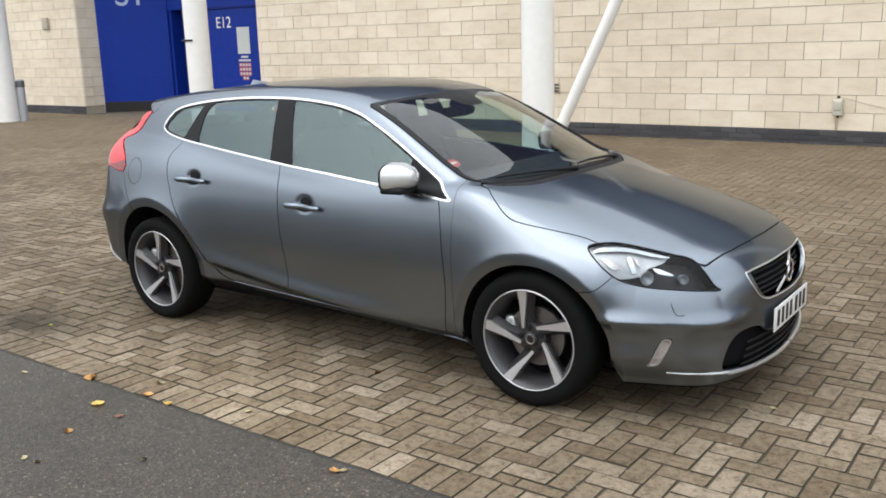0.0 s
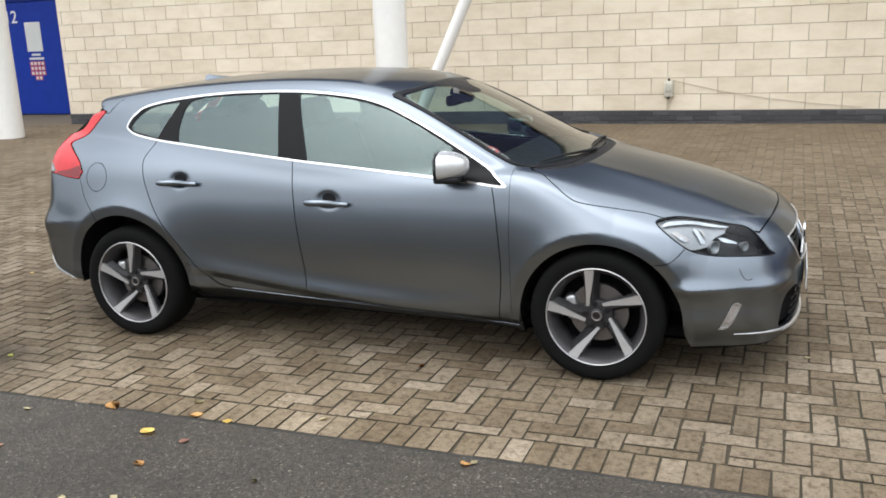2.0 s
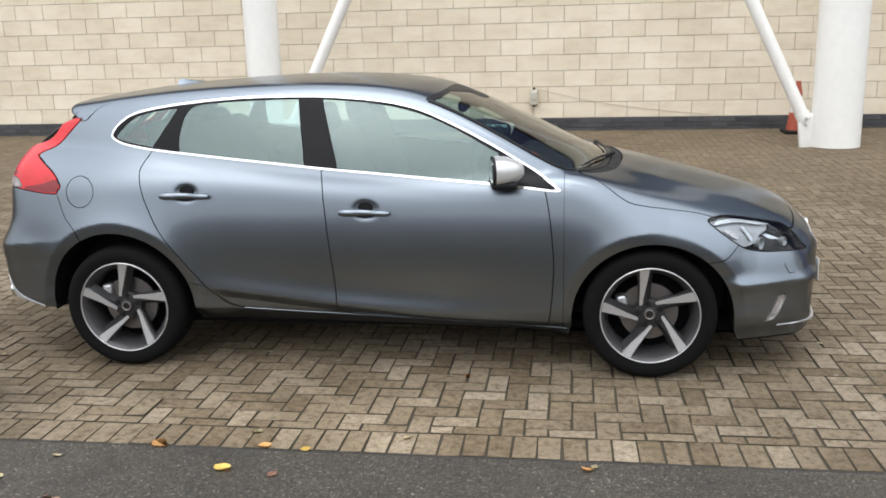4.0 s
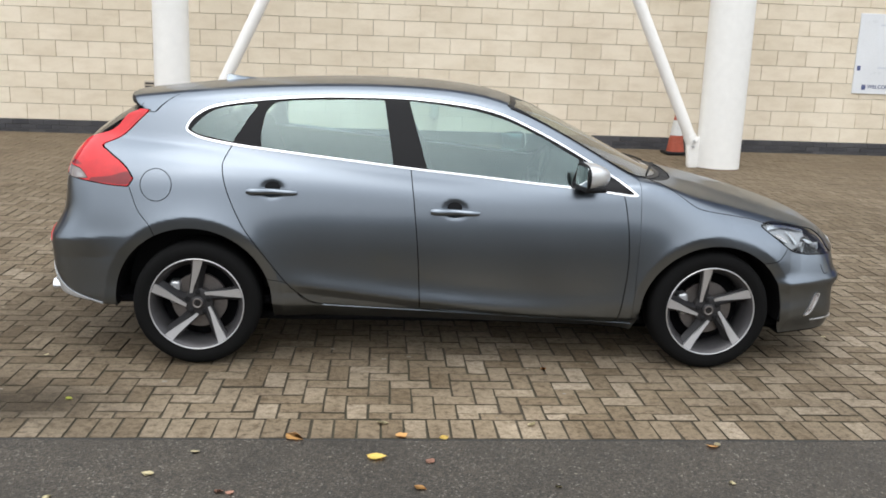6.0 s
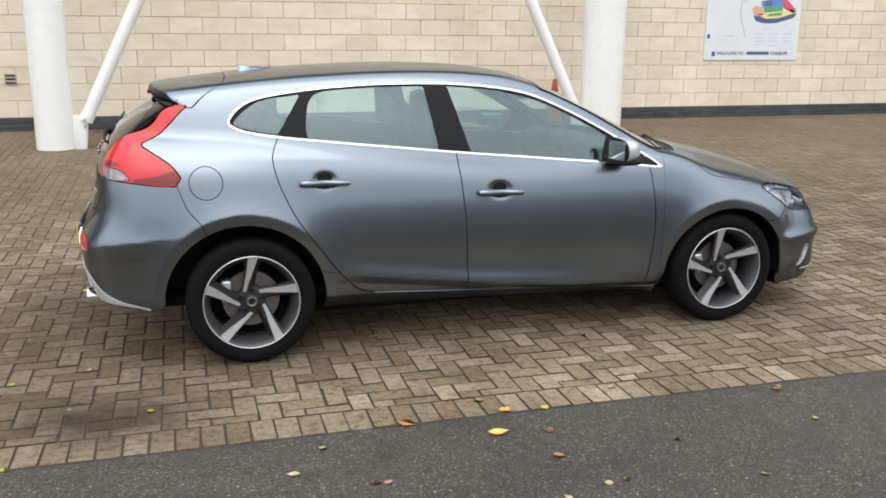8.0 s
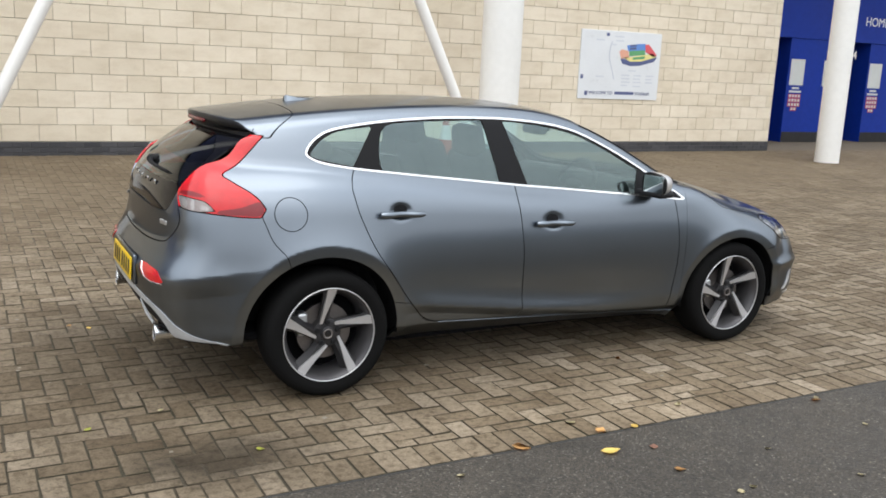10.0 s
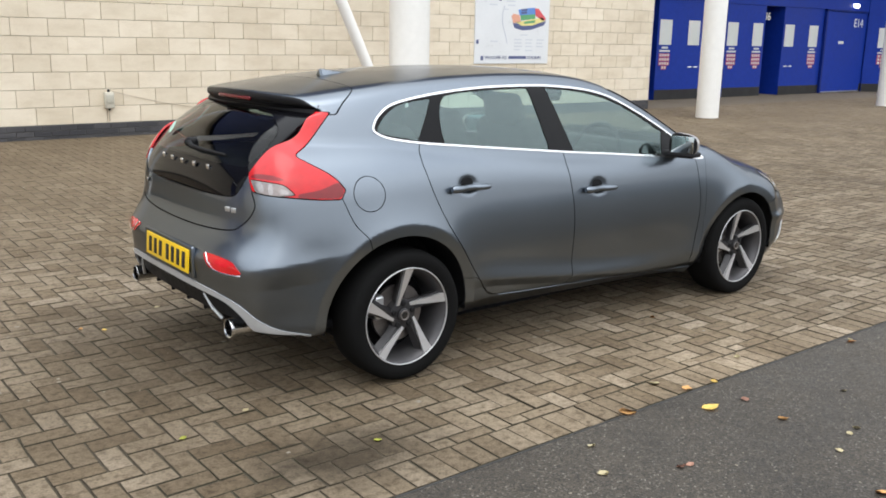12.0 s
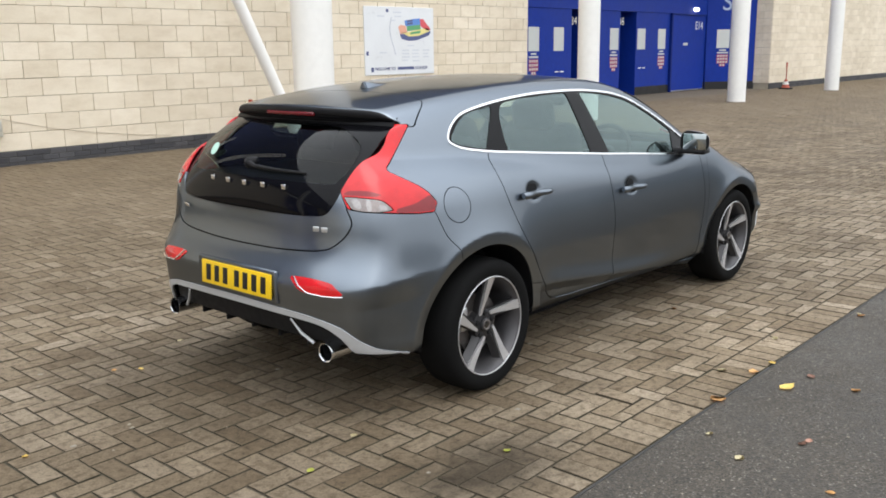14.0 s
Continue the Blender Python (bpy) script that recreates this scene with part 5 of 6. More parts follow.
q_m, inner = cut(inner, by_side(quarter_line))
r_m, inner = cut(inner, lambda p: by_side(rear_glass_line)(p) - .006)
f_m, inner = cut(inner, lambda p: by_side(front_glass_line)(p) - .006)
for m in halves(inner):
    sheet("window_pillar", m, SATIN_BLACK, car, "gloss black window frame and pillars", out=-.002)
for nm, m, host in (("quarter_window", q_m, None), ("door_window", r_m, "rear_door"), ("door_window", f_m, "front_door")):
    for s, h in zip((-1, 1), halves(m)):
        sheet(nm, h, SIDE_GLASS, door_objs[host, s] if host else car, "green-tinted side window", out=-.006, rim=0).visible_shadow = False
tailgate = sheet("tailgate", gate, PAINT, car)
see, blank = cut(hatch_glass, lambda p: np.maximum(fence_distance(np.abs(across(p, 2)), smooth_line([(-.2, 1.262, True), (.30, 1.256), (.45, 1.225), (.56, 1.175), (.585, 1.10), (.56, 1.045), (.50, 1.032), (-.2, 1.03, True)])), -9))
tail_points = settle(hatch_glass[0], body, 1)
tail_points = tail_points[tail_points[:, 2] < 1.245]
sheet("rear_window", see, DARK_GLASS, tailgate, "dark privacy-glass rear window", out=-.006, rim=0, smooth_tail=tail_points).visible_shadow = False
# the spoiler's underside is coloured black to give its shade
under, blank = cut(blank, lambda p: 1.258 - p[:, 2])
sheet("spoiler_underside", under, SATIN_BLACK, tailgate, "underside of the roof spoiler, blackened for its shade", rim=0)
sheet("tailgate_panel", blank, PANEL_BLACK, tailgate, "gloss black panel under the rear window", out=-.004, rim=.012, smooth_tail=tail_points)
trail, spoiler = cut(spoiler, lambda p: normals_at(p)[:, 0] + .5)
roof_spoiler = sheet("roof_spoiler", spoiler, PAINT, tailgate)
sheet("spoiler_edge", trail, SATIN_BLACK, roof_spoiler, "black trailing edge of the spoiler")

# lamps
white_line = smooth_line([(.958, .986, True), (.90, .986), (.81, .976), (.775, .956), (.748, .929, True), (.83, .926), (.922, .936, True)])
deep_lines = ([(.738, .932), (.66, .945), (.590, .970), (.568, .938), (.580, .907), (.66, .910), (.735, .918)], [(.955, .994), (.93, 1.010), (.85, 1.010), (.80, .990), (.90, .992)])
for s, m in zip((-1, 1), halves(tail_lamp)):
    clear_m, red_m = cut(m, by_corner(white_line, -1), .003)
    deep_parts = []
    for line in deep_lines:
        deep_m, red_m = cut(red_m, by_corner(smooth_line(line), -1))
        deep_parts.append(deep_m)
    lamp_ob = sheet("tail_light", red_m, LAMP_RED, car, "large red tail light running up the pillar", out=.004)
    for deep_m in deep_parts:
        sheet("dark_segment", deep_m, LAMP_DEEP, lamp_ob, "darker red lamp segment", out=.0035, rim=0)
    for line in ([(.925, .976), (.895, .978), (.880, .944), (.905, .944)], [(.862, .976), (.846, .974), (.838, .934), (.856, .934)], [(.812, .958), (.775, .945), (.768, .934), (.808, .936)]):
        bright_m, clear_m = cut(clear_m, by_corner(smooth_line(line), -1))
        sheet("lamp_reflector", bright_m, LAMP_CLEAR, lamp_ob, "bright reflector in the clear segment", out=.0035)
    sheet("reversing_lamp", clear_m, LAMP_WHITE, lamp_ob, "clear lower segment", out=.002)
for m in halves(head_lamp):
    p, f = m
    base = sheet("headlight", m, LAMP_SHELL, car, "clear headlight with dark inner housing", out=-.052, rim=-.050)
    sheet("lens", m, CLEAR, base, "clear plastic lens", rim=0).visible_shadow = False
    sg = -1 if p[:, 1].mean() < 0 else 1
    for line, deep, look_of, words in (
            ([(.50, .75), (.56, .80), (.68, .80), (.79, .78), (.90, .76), (.84, .715), (.765, .695), (.735, .665), (.64, .650), (.54, .690)], .016, LAMP_GREY, "grey inner bezel"),
            ([(.556, .748, True), (.60, .765), (.70, .762), (.80, .742), (.89, .722, True), (.80, .731), (.70, .750), (.61, .752)], .006, LAMP_BRIGHT, "silver upper light guide"),
            ([(.578, .728, True), (.606, .732, True), (.654, .690, True), (.62, .684, True)], .010, LAMP_CLEAR, "curved side reflector"),
            ([(.592, .706, True), (.606, .712, True), (.640, .684, True), (.630, .680, True)], .008, LAMP_BRIGHT, "bright reflector streak"),
            ([(.686, .736, True), (.706, .733, True), (.714, .674, True), (.692, .668, True)], .008, LAMP_BRIGHT, "bright upright reflector"),
            ([(.718, .732, True), (.730, .730, True), (.733, .698, True), (.722, .698, True)], .009, LAMP_CLEAR, "narrow reflector"),
            ([(.774, .694, True), (.806, .692, True), (.886, .658, True), (.800, .672, True)], .010, LAMP_BRIGHT, "bright wedge reflector")):
        glow_m, _ = cut(m, by_corner(smooth_line(line), 1))
        gp, gf = glow_m
        gp = settle(gp, body, 1)
        link_mesh("reflector_facet", gp - normals_at(gp) * deep, [list(q) for q in gf], look_of, base, words)
    for nm, u, z, r in (("projector", .752, .652, .030), ("indicator_bowl", .905, .652, .022)):
        q = settle(p, body, 1)
        slant = (q[:, 0] - half(q[:, 1])) * math.sqrt(.5)
        i = int(np.argmin((slant - u) ** 2 + (q[:, 2] - z) ** 2))
        at = q[i] - normals_at(q[i:i + 1])[0] * .020
        bowl = part(nm, lathe([(-.030, .010), (-.018, r * .8), (0, r), (.004, r), (.004, r * .90), (-.012, r * .6), (-.022, 0)], 28, "X", turn=pose(*at, 0, 0, sg * 38)), LAMP_GREY, base, "grey lamp bowl")
        part("bulb_lens", lathe([(-.018, 0), (-.012, r * .55), (.0, r * .50), (.008, r * .28), (.010, 0)], 20, "X", turn=pose(*at, 0, 0, sg * 38)), CLEAR, bowl)
def on_corner(u, z):
    """The place on the front corner at slant u and height z."""
    lo, hi = 1.4, 2.4
    for _ in range(30):
        x = (lo + hi) / 2
        h = x - u * math.sqrt(2)
        y = h - .035 * (1 - math.exp(-max(h - .03, 0) / .15))
        lo, hi = (x, hi) if body(np.array([[x, y, z]]))[0] < 0 else (lo, x)
    return Vector((x, y, z))


for sg in (-1, 1):
    flap = [on_corner(u, z) for u, z in ((.828, .556), (.832, .540), (.838, .522), (.848, .508), (.862, .506), (.880, .508))]
    part("washer_flap", tube([(v.x, sg * v.y, v.z) for v in flap], .0018, 6), TRIM_BLACK, front_bumper, "thin dark gap of the washer flap")
rim_line = [on_corner(u, z) for u, z in head_line[::2]]
for sg in (-1, 1):
    part("lamp_seal", tube([(v.x, sg * v.y, v.z) for v in rim_line], .0035, 6, closed=True), SATIN_BLACK, car, "thin black seal round the headlight")
    # a black tube along the shut line draws the gap's shade
    part("bonnet_gap_line", tube([(x, sg * (y - .001), z - .001) for x, y, z in shut[::2] if x < 1.66], .0030, 6), SATIN_BLACK, car, "thin black tube drawn in as the shaded bonnet gap")
for m in halves(fog_front):
    clear_m, bezel_m = cut(m, lambda p: by_corner(fog_front_line, 1)(p) + .006)
    lamp_ob = sheet("daytime_lamp", bezel_m, SATIN, front_bumper, "slanted daytime running lamp with a silver bezel", out=.004)
    sheet("lamp_face", clear_m, LAMP_CLEAR, lamp_ob, "clear ribbed lamp face", out=-.003, rim=0)

# grille, lower intake, diffuser
for nm, m, dep in (("grille_back", grille_hole, .055), ("intake_back", intake_hole, .035)):
    p, f = m
    link_mesh(nm, settle(p, body, 1) - normals_at(p) * dep, [list(q) for q in f], DARK_INSIDE, front_bumper)
half_frame = [on_end(y, z, 1, .002) for y, z in grille_line]
part("grille_frame", tube(half_frame + [(x, -y, z) for x, y, z in half_frame[::-1]][1:-1], .0042, 8, closed=True), SATIN, front_bumper, "slim satin grille surround")
for k in range(6):
    z = .512 + k * .025
    w = float(np.interp(z, [.49, .50, .528, .58, .64], [.15, .26, .34, .385, .39]))
    part("grille_bar", tube([(on_end(y, z, 1, -.034)) for y in np.linspace(.028 - w, w - .028, 15)], .005, 6), TRIM_BLACK, front_bumper)
part("grille_diagonal", tube([on_end(-.15, .500, 1, -.008), on_end(0, .568, 1, -.004), on_end(.15, .636, 1, -.010)], .006, 6), SATIN, front_bumper, "slim diagonal bar")
part("round_emblem", lathe([(0, .052), (.008, .054), (.010, .046), (.006, .040), (.0, .040)], 32, "X", turn=Matrix.Translation(on_end(0, .572, 1, -.004))), CHROME, front_bumper, "plain round chrome emblem")
for k in range(4):
    z = .235 + k * .032
    part("intake_bar", tube([on_end(y, z, 1, -.014) for y in np.linspace(-.44 + k * .01, .44 - k * .01, 13)], .005, 6), TRIM_BLACK, front_bumper)
lip_pts = [on_end(y, .225 - .028 * math.cos(min(abs(y) / .55, 1) * math.pi / 2), 1, .004) for y in np.linspace(-.54, .54, 21)]
part("front_lip", tube(lip_pts, .010, 8), SATIN, front_bumper, "silver front lip")
for sg in (-1, 1):
    part("lip_blade", tube([on_end(sg * y, z, 1, .003) for y, z in ((.730, .246), (.69, .243), (.62, .238), (.54, .227))], [.003, .005, .007, .008], 8), SATIN, front_bumper, "silver corner blade")
p, f = diffuser
link_mesh("diffuser", settle(p, body, 1) - normals_at(p) * .03, [list(q) for q in f], TRIM_BLACK, rear_bumper, "black ribbed diffuser")
for y in np.linspace(-.40, .40, 5):
    part("diffuser_fin", rounded_box((.10, .014, .05), .004, (-2.00, y, .342)), TRIM_BLACK, rear_bumper)
for sg in (-1, 1):
    pipe = part("exhaust_pipe", lathe([(.16, .037), (0, .040), (-.012, .044), (-.017, .0425), (-.014, .038), (.05, .036)], 28, "X", turn=pose(-2.085, sg * .575, .330)), CHROME, rear_bumper, "round chrome exhaust tip")
    part("pipe_bore", lathe([(.004, .0365), (.05, .035), (.06, 0)], 24, "X", turn=pose(-2.085, sg * .575, .330)), DARK_INSIDE, pipe, "black inside of the pipe")
    fog_line = smooth_line([(.416, .643, True), (.52, .646), (.635, .637), (.672, .618), (.712, .588, True), (.60, .583), (.505, .588), (.455, .615)])
    fog_m, _ = cut((skin_p, skin_f), lambda p, sg=sg: np.maximum(fence_distance(across(p, 2) * (sg, 1), fog_line), p[:, 0] + 1.8))
    fl = sheet("rear_reflector", fog_m, LAMP_RED, rear_bumper, "red reflector in the bumper", out=.004)
    part("reflector_trim", tube([on_end(sg * y, z, -1, .006) for y, z in ((.414, .645), (.452, .613), (.503, .586), (.58, .581), (.64, .582), (.672, .585))], .0032, 6), CHROME, fl, "bright lower trim")


def number_plate(material, name, x, yaw, z, tilt):
    ob = part(name, rounded_box((.006, .52, .111), .003), material, rear_bumper if x < 0 else front_bumper, "plain %s number plate with dark bars" % ("yellow" if x < 0 else "white"))
    ob.matrix_basis = pose(x, -.040 if x < 0 else 0, z, 0, tilt, yaw)
    for k, y in enumerate((-.205, -.140, -.075, -.012, .075, .140, .205)):
        bar = part("character_bar", rounded_box((.003, .036, .076), .002), INK, ob)
        bar.matrix_basis = pose(.0035 if x > 0 else -.0035, y, 0)


part("plate_recess", rounded_box((.02, .58, .15), .02, (-2.138, -.03, .580)), PAINT, rear_bumper)
number_plate(PLATE_YELLOW, "rear_number_plate", -2.155, 0, .582, 4)
number_plate(PLATE_WHITE, "front_number_plate", 2.234, 0, .398, 0)

# badge shapes on the tailgate
for k, y in enumerate((.280, .145, .014, -.117, -.252)):
    part("badge_letter", rounded_box((.006, .028, .024), .004, on_end(y, 1.003, -1, .003)), CHROME, tailgate, "small chrome badge shape")
for y in (-.475, -.520):
    part("model_badge", rounded_box((.005, .030, .022), .004, on_end(y, .844, -1, .002), (0, 0, 20)), SATIN, tailgate, "small chrome badge shape")
part("model_badge", rounded_box((.005, .085, .016), .003, on_end(.50, .850, -1, .002), (0, 0, -18)), CHROME, tailgate, "small chrome badge shape")
wiper = part("rear_wiper", tube([on_end(.05, 1.092, -1, .016), on_end(-.02, 1.076, -1, .016), on_end(-.16, 1.070, -1, .014), on_end(-.35, 1.066, -1, .010)], [.014, .011, .008, .006], 8), TRIM_BLACK, tailgate, "black rear wiper")
part("wiper_pivot", lathe([(.03, .026), (-.02, .024), (-.035, .010), (-.036, 0)], 20, "X", turn=Matrix.Translation(on_end(.04, 1.085, -1, -.005))), TRIM_BLACK, wiper)
part("brake_light", rounded_box((.016, .34, .018), .006, on_end(0, 1.300, -1, -.002)), LAMP_DIM, roof_spoiler, "dark red high brake light")
for z, inset, r in ((1.264, .018, .022), (1.284, .026, .020)):
    part("spoiler_seal", tube([on_end(y, z - .03 * y * y, -1, -inset) for y in np.linspace(-.56, .56, 25)], r, 8), SATIN_BLACK, roof_spoiler, "black strip under the spoiler")

# roof aerial fin
fin = bmesh.new()
fin_pts = [(.10, 0, 0), (.02, .030, 0), (-.09, .034, 0), (-.09, -.034, 0), (.02, -.030, 0), (-.02, .006, .030), (-.085, .008, .055), (-.085, -.008, .055), (-.02, -.006, .030)]
fv = [fin.verts.new(v) for v in fin_pts]
for q in ((0, 1, 5), (1, 2, 6, 5), (2, 3, 7, 6), (3, 4, 8, 7), (4, 0, 8), (0, 5, 8), (5, 6, 7, 8)):
    fin.faces.new([fv[i] for i in q])
bmesh.ops.bevel(fin, geom=fin.edges[:], offset=.006, segments=2, affect="EDGES")
aerial = part("aerial_fin", fin, PAINT, car, "small shark-fin aerial")
aerial.matrix_basis = pose(-1.165, 0, 1.398, 0, -5, 0) @ Matrix.Diagonal((1.40, 1.0, .78, 1))

# door handles and lower bright edge of the doors
for s in (-1, 1):
    for kind, hx, hz in (("front_door", -.039, .820), ("rear_door", -.948, .900)):
        pts = []
        for k in range(13):
            t = k / 12
            x = hx - .122 + .244 * t
            pts.append(on_skin(x, hz - .002 - .004 * t, s, .025 if 0 < k < 12 else .021))
        bm = tube(pts, [.013] + [.0185 - .0045 * k / 10 for k in range(11)] + [.009], 12)
        handle = part("door_handle", bm, PAINT, door_objs[kind, s], "body-coloured bar handle")
        # a black disc stands for the shade in the grip's upper half
        cup = part("handle_cup_shade", lathe([(-.004, 0), (-.004, .036), (.002, .038), (.002, 0)], 28, "Y"), TRIM_BLACK, handle, "black disc for the shade in the grip recess")
        cup.matrix_basis = Matrix.Translation(on_skin(hx, hz + .016, s, .003)) @ Matrix.Diagonal((1, 1, .72, 1))
        scoop = part("handle_scoop", lathe([(-.003, 0), (-.003, .034), (.002, .036), (.002, 0)], 28, "Y"), PAINT, handle, "body-coloured lower half of the grip recess")
        scoop.matrix_basis = Matrix.Translation(on_skin(hx, hz - .016, s, -.001)) @ Matrix.Rotation(math.radians(-s * -24), 4, "X") @ Matrix.Diagonal((1, 1, .80, 1))
    part("sill_trim", tube([on_skin(x, z, s, .003) for x, z in zip(np.linspace(-.70, .93, 22), np.interp(np.linspace(-.70, .93, 22), [-.70, -.2, .346, .838, .93], [.309, .280, .241, .222, .219]))], .0022, 6), PAINT, car, "thin sill edge")

# door mirrors
for s in (-1, 1):
    bm = bmesh.new()
    bmesh.ops.create_uvsphere(bm, u_segments=28, v_segments=18, radius=1)
    for v in bm.verts:
        x, y, z = v.co
        pw = lambda a, e: math.copysign(abs(a) ** e, a)
        x, y, z = pw(x, .75), pw(y, .62), pw(z, .70)
        if x < -.35:
            x = -.35
        t = (x + .35) / 1.35
        v.co = (x * .122, y * .096 * (1 - .38 * t * t) - s * .028 * t, z * .072 * (1 - .16 * y * s) * (1 - .30 * t * t))
    cap = bm.copy()
    for mesh_half, away in ((bm, True), (cap, False)):
        bmesh.ops.bisect_plane(mesh_half, geom=mesh_half.verts[:] + mesh_half.edges[:] + mesh_half.faces[:], plane_co=(-.028, 0, 0), plane_no=(1, 0, 0), clear_outer=away, clear_inner=not away)
    mirror = part("mirror", bm, TRIM_BLACK, door_objs["front_door", s], "door mirror with a black housing")
    mirror.matrix_basis = (pose(.622, s * .900, 1.018, 0, 0, s * -10) if s < 0 else pose(.49, .86, 1.010, 0, 0, 75)) @ Matrix.Scale(.93, 4)
    part("mirror_cap", cap, MIRROR_SILVER, mirror, "silver mirror cap")
    part("mirror_base", rounded_box((.13, .165, .034), .014, (.015, -s * .012, -.061)), TRIM_BLACK, mirror, "black lower shell")
    part("mirror_arm", rounded_box((.11, .13, .040), .014, (.015, -s * .135, -.062)), TRIM_BLACK, mirror, "black mirror arm")
    part("mirror_glass", rounded_box((.006, .150, .104), .002, (-.0440, 0, .004)), MIRROR_GLASS, mirror, "mirror glass")

# stickers on the glass
def sticker(name, at, facing, radius, material, label, squash=1.0):
    ob = part(name, lathe([(0, 0), (0, radius), (.0012, radius), (.0012, 0)], 28, "X"), material, car, label)
    turn = Vector((1, 0, 0)).rotation_difference(Vector(facing).normalized()).to_matrix().to_4x4()
    ob.matrix_basis = Matrix.Translation(at) @ turn @ Matrix.Diagonal((1, squash, 1, 1))
    return ob


red = sticker("sticker", (.765, -.609, 1.059), (.40, -.17, .90), .034, STICKER_RED, "round red sticker on the windscreen")
bar = part("sticker_bar", rounded_box((.002, .036, .012), .002), PLATE_WHITE, red)
bar.matrix_basis = pose(.002, 0, 0)
green = sticker("sticker", (-1.935, .372, 1.126), (-.83, .18, .53), .034, PALE_GREEN, "pale green sticker on the rear window")
for sg in (-1, 1):
    part("diffuser_blade", tube([on_end(sg * .385, .452, -1, .002), on_end(sg * .43, .39, -1, -.004), on_end(sg * .484, .350, -1, -.008)], [.004, .007, .008], 8), STRIP_SILVER, rear_bumper, "slim silver diffuser blade")

# front wipers
for y0, y1, x0, x1 in ((-.10, -.60, 1.175, 1.00), (.52, -.02, 1.10, 1.135)):
    pts = []
    for t in np.linspace(0, 1, 9):
        y, x = y0 + (y1 - y0) * t, x0 + (x1 - x0) * t
        lo, hi = .8, 1.4
        for _ in range(25):
            mid = (lo + hi) / 2
            if body(np.array([[x, y, mid]]))[0] < 0:
                lo = mid
            else:
                hi = mid
        pts.append((x, y, lo + .008))
    part("front_wiper", tube(pts, [.011, .009, .008, .007, .007, .006, .006, .005, .004], 8), TRIM_BLACK, car, "black windscreen wiper")

# wheels
def wheel():
    hub = new("wheel")
    part("tyre", lathe([(.085, .232), (.100, .240), (.108, .262), (.108, .285), (.098, .304), (.080, .314), (.040, .3175), (-.040, .3175), (-.080, .314), (-.098, .304), (-.108, .285), (-.108, .262), (-.100, .240), (-.085, .232), (.085, .232)], 72), TYRE, hub, "black low-profile tyre")
    rim = part("rim", lathe([(.09, .228), (.09, .205), (-.03, .196), (-.075, .214), (-.088, .222), (-.096, .229), (-.099, .234), (-.097, .2375), (-.085, .236)], 72), RIM_BARREL, hub, "dark grey alloy wheel rim")
    part("rim_lip", lathe([(-.094, .2300), (-.1005, .2308), (-.1022, .2335), (-.100, .2365), (-.094, .236)], 72), RIM_BRIGHT, rim, "bright machined rim edge")
    for k in range(5):
        a0 = math.radians(90 + 72 * k)
        def at(r, off, y):
            """A point at radius r along the spoke, off metres to its side."""
            c, s = math.cos(a0), math.sin(a0)
            return (c * r - s * off, y, s * r + c * off)
        face = bmesh.new()
        rows = []
        for r, lo, hi, y in ((.050, .026, .040, -.066), (.085, .016, .034, -.071), (.122, .002, .027, -.077), (.175, -.018, .018, -.085), (.229, -.036, .012, -.096)):
            rows.append([face.verts.new(at(r, lo, y)), face.verts.new(at(r, hi, y)), face.verts.new(at(r, hi, y + .022)), face.verts.new(at(r, lo, y + .022))])
        for a, b in zip(rows, rows[1:]):
            for i in range(4):
                face.faces.new((a[i], a[(i + 1) % 4], b[(i + 1) % 4], b[i]))
        face.faces.new(rows[0])
        face.faces.new(rows[-1])
        spoke = part("spoke", face, RIM_BRIGHT, rim, "machined silver spoke face")
        web = bmesh.new()
        rows = []
        for r, lo, hi, y in ((.030, -.030, .046, -.058), (.080, -.020, .042, -.062), (.130, -.030, .034, -.068), (.180, -.046, .028, -.076), (.226, -.058, .030, -.086)):
            rows.append([web.verts.new(at(r, lo, y + .030)), web.verts.new(at(r, (lo + hi) / 2 - .012, y)), web.verts.new(at(r, hi, y + .006)), web.verts.new(at(r, hi - .006, y + .040))])
        for a, b in zip(rows, rows[1:]):
            for i in range(4):
                web.faces.new((a[i], a[(i + 1) % 4], b[(i + 1) % 4], b[i]))
        web.faces.new(rows[0])
        web.faces.new(rows[-1])
        part("spoke_web", web, RIM_DARK, rim)
        c, s = math.cos(a0), math.sin(a0)
        part("wheel_nut", lathe([(-.050, .0135), (-.066, .0135), (-.069, .010), (-.069, 0)], 12, turn=pose(c * .056, 0, s * .056)), TRIM_BLACK, rim)
    part("hub_cover", lathe([(.0, .075), (-.056, .072), (-.060, .060), (-.060, .034), (-.070, .033), (-.073, .028), (-.074, 0)], 32), RIM_DARK, rim, "dark hub with centre cap")
    cap_ring = part("centre_cap", lathe([(-.070, .026), (-.076, .025), (-.0770, .0225), (-.0755, .0195), (-.0745, .017)], 28), STEEL, rim, "grey metal ring of the centre cap")
    part("cap_disc", lathe([(-.0740, .020), (-.0752, .014), (-.0755, 0)], 24), GLOSS_BLACK, cap_ring, "black centre disc")
    part("brake_disc", lathe([(.010, .045), (.010, .140), (-.012, .140), (-.012, .075), (-.030, .070), (-.030, 0)], 48), STEEL, hub, "grey brake disc")
    part("brake_caliper", rounded_box((.055, .07, .12), .015, (-.118, -.005, .045)), SATIN, hub, "silver brake caliper")
    part("wheel_back", lathe([(.06, 0), (.06, .20)], 40), DARK_INSIDE, hub)
    return hub


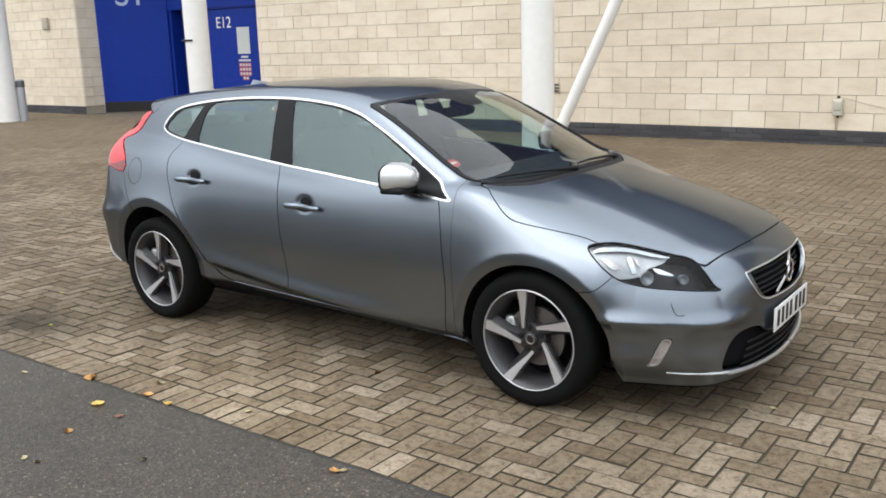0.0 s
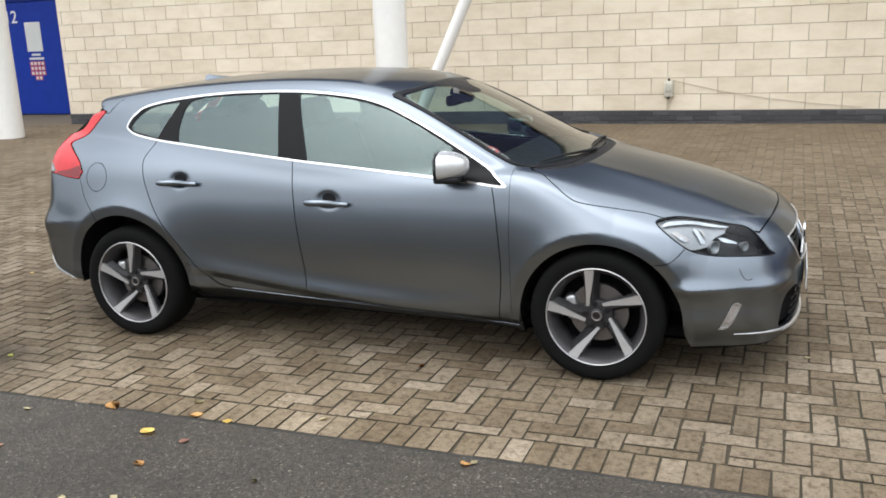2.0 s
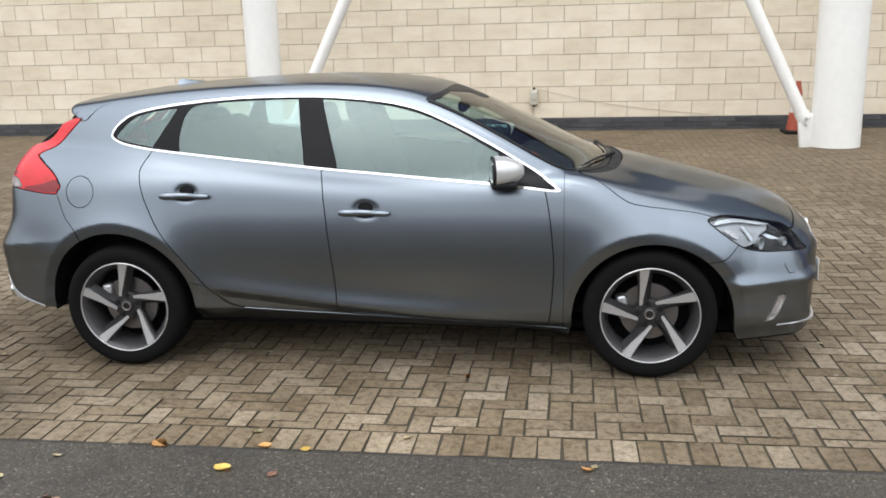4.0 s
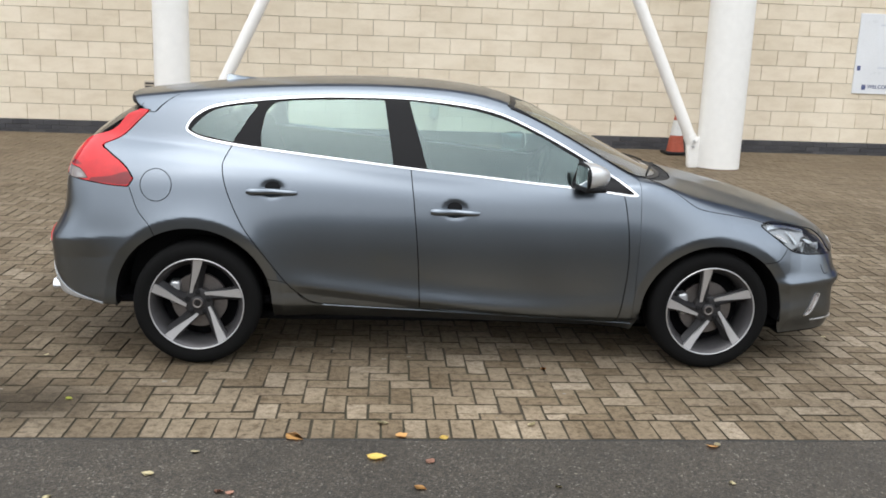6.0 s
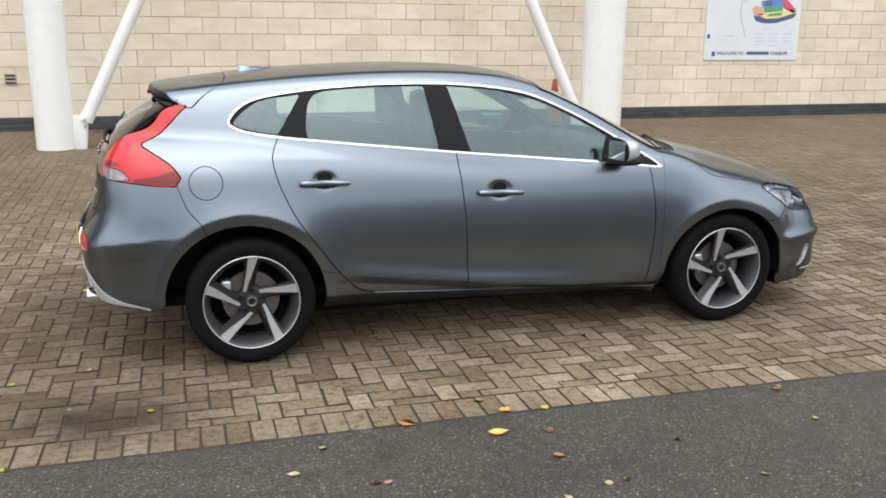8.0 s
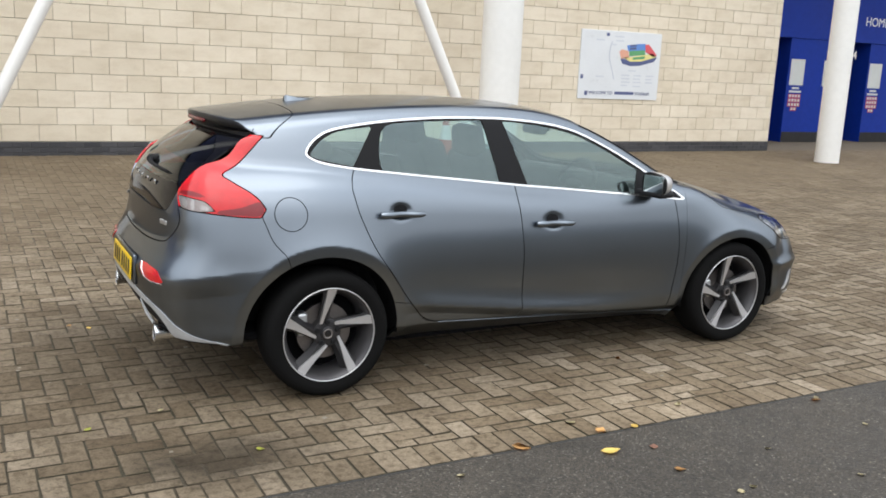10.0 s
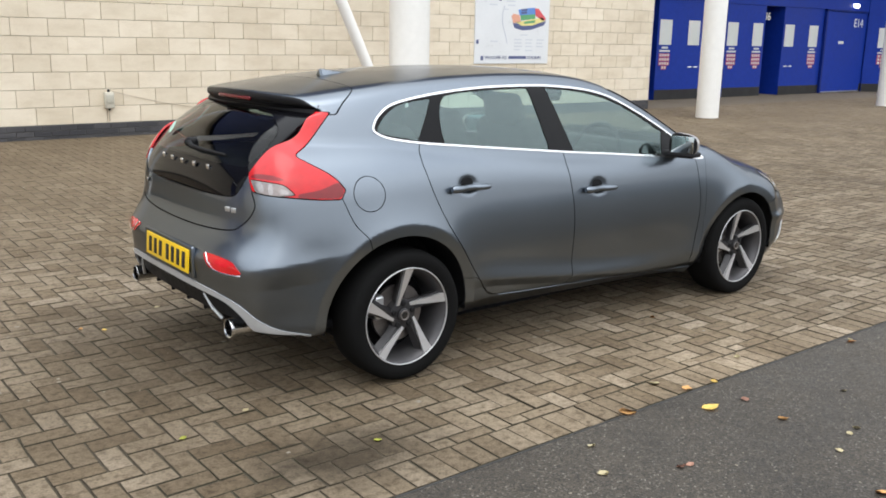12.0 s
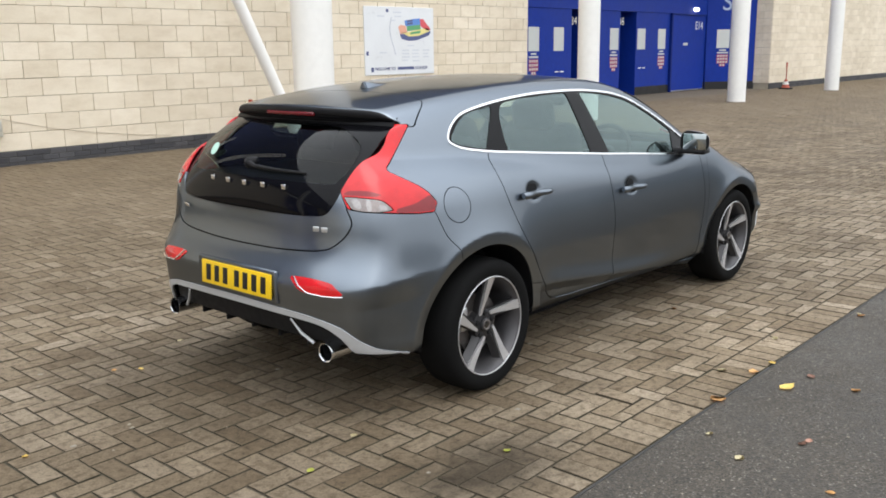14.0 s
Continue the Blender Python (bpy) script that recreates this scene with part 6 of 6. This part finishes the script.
wheel_one = wheel()
tilts = {(-1.3235, -1): 0, (1.3235, -1): -10.5, (-1.3235, 1): 20, (1.3235, 1): 33}
first = True
for (x, s), spin in tilts.items():
    m = pose(x, s * .757, .3175, 0, 0, 0 if s < 0 else 180) @ pose(0, 0, 0, 0, spin, 0)
    w = wheel_one if first else copy_thing(wheel_one, m)
    w.matrix_basis = m
    w.parent = car
    first = False
    arch = bmesh.new()
    cx, cz, cr = (1.335, .29, .386) if x > 0 else (-1.343, .318, .395)
    prev = None
    for k in range(25):
        a = math.pi * (k / 24) * 1.06 - math.pi * .03
        px, pz = cx + cr * math.cos(a), cz + cr * math.sin(a)
        lim = abs(on_skin(px, max(pz, .33), 1, -.006)[1])
        row = [arch.verts.new((px, s * lim, pz)), arch.verts.new((px, s * .50, pz)), arch.verts.new((cx + .05 * math.cos(a), s * .50, cz + .05 * math.sin(a)))]
        if prev:
            for i in range(2):
                arch.faces.new((prev[i], row[i], row[i + 1], prev[i + 1]))
        prev = row
    part("wheel_arch", arch, TRIM_BLACK, car, "black wheel arch liner")

# cabin
part("cabin_floor", rounded_box((3.2, 1.40, .04), .01, (-.2, 0, .30)), DARK_INSIDE, car)
part("underbody", rounded_box((3.40, 1.30, .05), .02, (.14, 0, .205)), DARK_INSIDE, car, "black underbody")
part("dashboard", rounded_box((.46, 1.36, .22), .08, (.86, 0, .86), (0, 6, 0), 5), TRIM_BLACK, car, "black dashboard")
ring_pts = [(math.cos(a) * .185, math.sin(a) * .185) for a in np.linspace(0, 2 * math.pi, 33)[:-1]]
steer = part("steering_wheel", tube([Vector((.42, -.37, .93)) + Vector((.40 * v, u, .92 * v)) for u, v in ring_pts], .015, 8, closed=True), TRIM_BLACK, car, "black steering wheel")
part("steering_hub", rounded_box((.06, .15, .12), .03, (.44, -.37, .925), (0, -24, 0)), TRIM_BLACK, steer)
part("steering_spoke", rounded_box((.03, .34, .04), .012, (.43, -.37, .93), (0, -24, 0)), TRIM_BLACK, steer)


def seat(x, y, width, back_z, name):
    ob = part(name, rounded_box((.52, width, .20), .07, (x, y, .52), (0, -8, 0), 4), SEAT_CLOTH, car, "black cloth seat")
    part("backrest", rounded_box((.17, width, .66), .07, (x - .30, y, .86), (0, -20, 0), 4), SEAT_CLOTH, ob)
    for dy in ((0,) if width < .7 else (-.40, 0, .40)):
        part("headrest", rounded_box((.10, .27, .18), .05, (x - .45, y + dy, back_z), (0, -12, 0), 4), SEAT_CLOTH, ob)
        part("headrest_post", tube([(x - .42, y + dy - .05, back_z - .18), (x - .45, y + dy - .05, back_z)], .006, 6, bm=tube([(x - .42, y + dy + .05, back_z - .18), (x - .45, y + dy + .05, back_z)], .006, 6)), SATIN, ob)


seat(.12, -.37, .50, 1.22, "driver_seat")
seat(.12, .37, .50, 1.22, "passenger_seat")
seat(-.78, 0, 1.26, 1.14, "rear_bench")
part("parcel_shelf", rounded_box((.60, 1.10, .03), .01, (-1.60, 0, .99)), SEAT_CLOTH, car, "black parcel shelf")
part("cabin_mirror", rounded_box((.05, .23, .06), .02, (.36, 0, 1.255)), TRIM_BLACK, car, "black interior mirror")
part("mirror_mount", rounded_box((.13, .10, .05), .02, (.40, 0, 1.285), (0, 26, 0)), TRIM_BLACK, car, "black sensor housing behind the windscreen")

# ---- single blocks of the paving and the wall, last ----
paver_meshes = []
for v, f in [(ragged_block(v), f) for v, f in shapes for _ in range(6)]:
    me = bpy.data.meshes.new("paving_block")
    me.from_pydata(v.tolist(), [], f)
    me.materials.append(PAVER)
    me.materials.append(BED)
    me.polygons.foreach_set("material_index", [0] + [1] * 8 + [0] * 4)
    paver_meshes.append(me)
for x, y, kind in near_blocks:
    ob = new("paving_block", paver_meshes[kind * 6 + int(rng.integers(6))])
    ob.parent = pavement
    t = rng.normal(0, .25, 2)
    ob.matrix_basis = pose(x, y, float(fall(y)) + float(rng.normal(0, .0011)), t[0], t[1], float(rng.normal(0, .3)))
bv, bf = brick_shape(LONG - .006, COURSE - .006, .020, .004)
block_mesh = bpy.data.meshes.new("wall_block")
block_mesh.from_pydata(bv.tolist(), [], bf)
block_mesh.materials.append(STONE)
for wall, x, y, z in wall_pieces:
    ob = new("wall_block", block_mesh)
    ob.parent = wall
    ob.matrix_basis = pose(x, y, z)
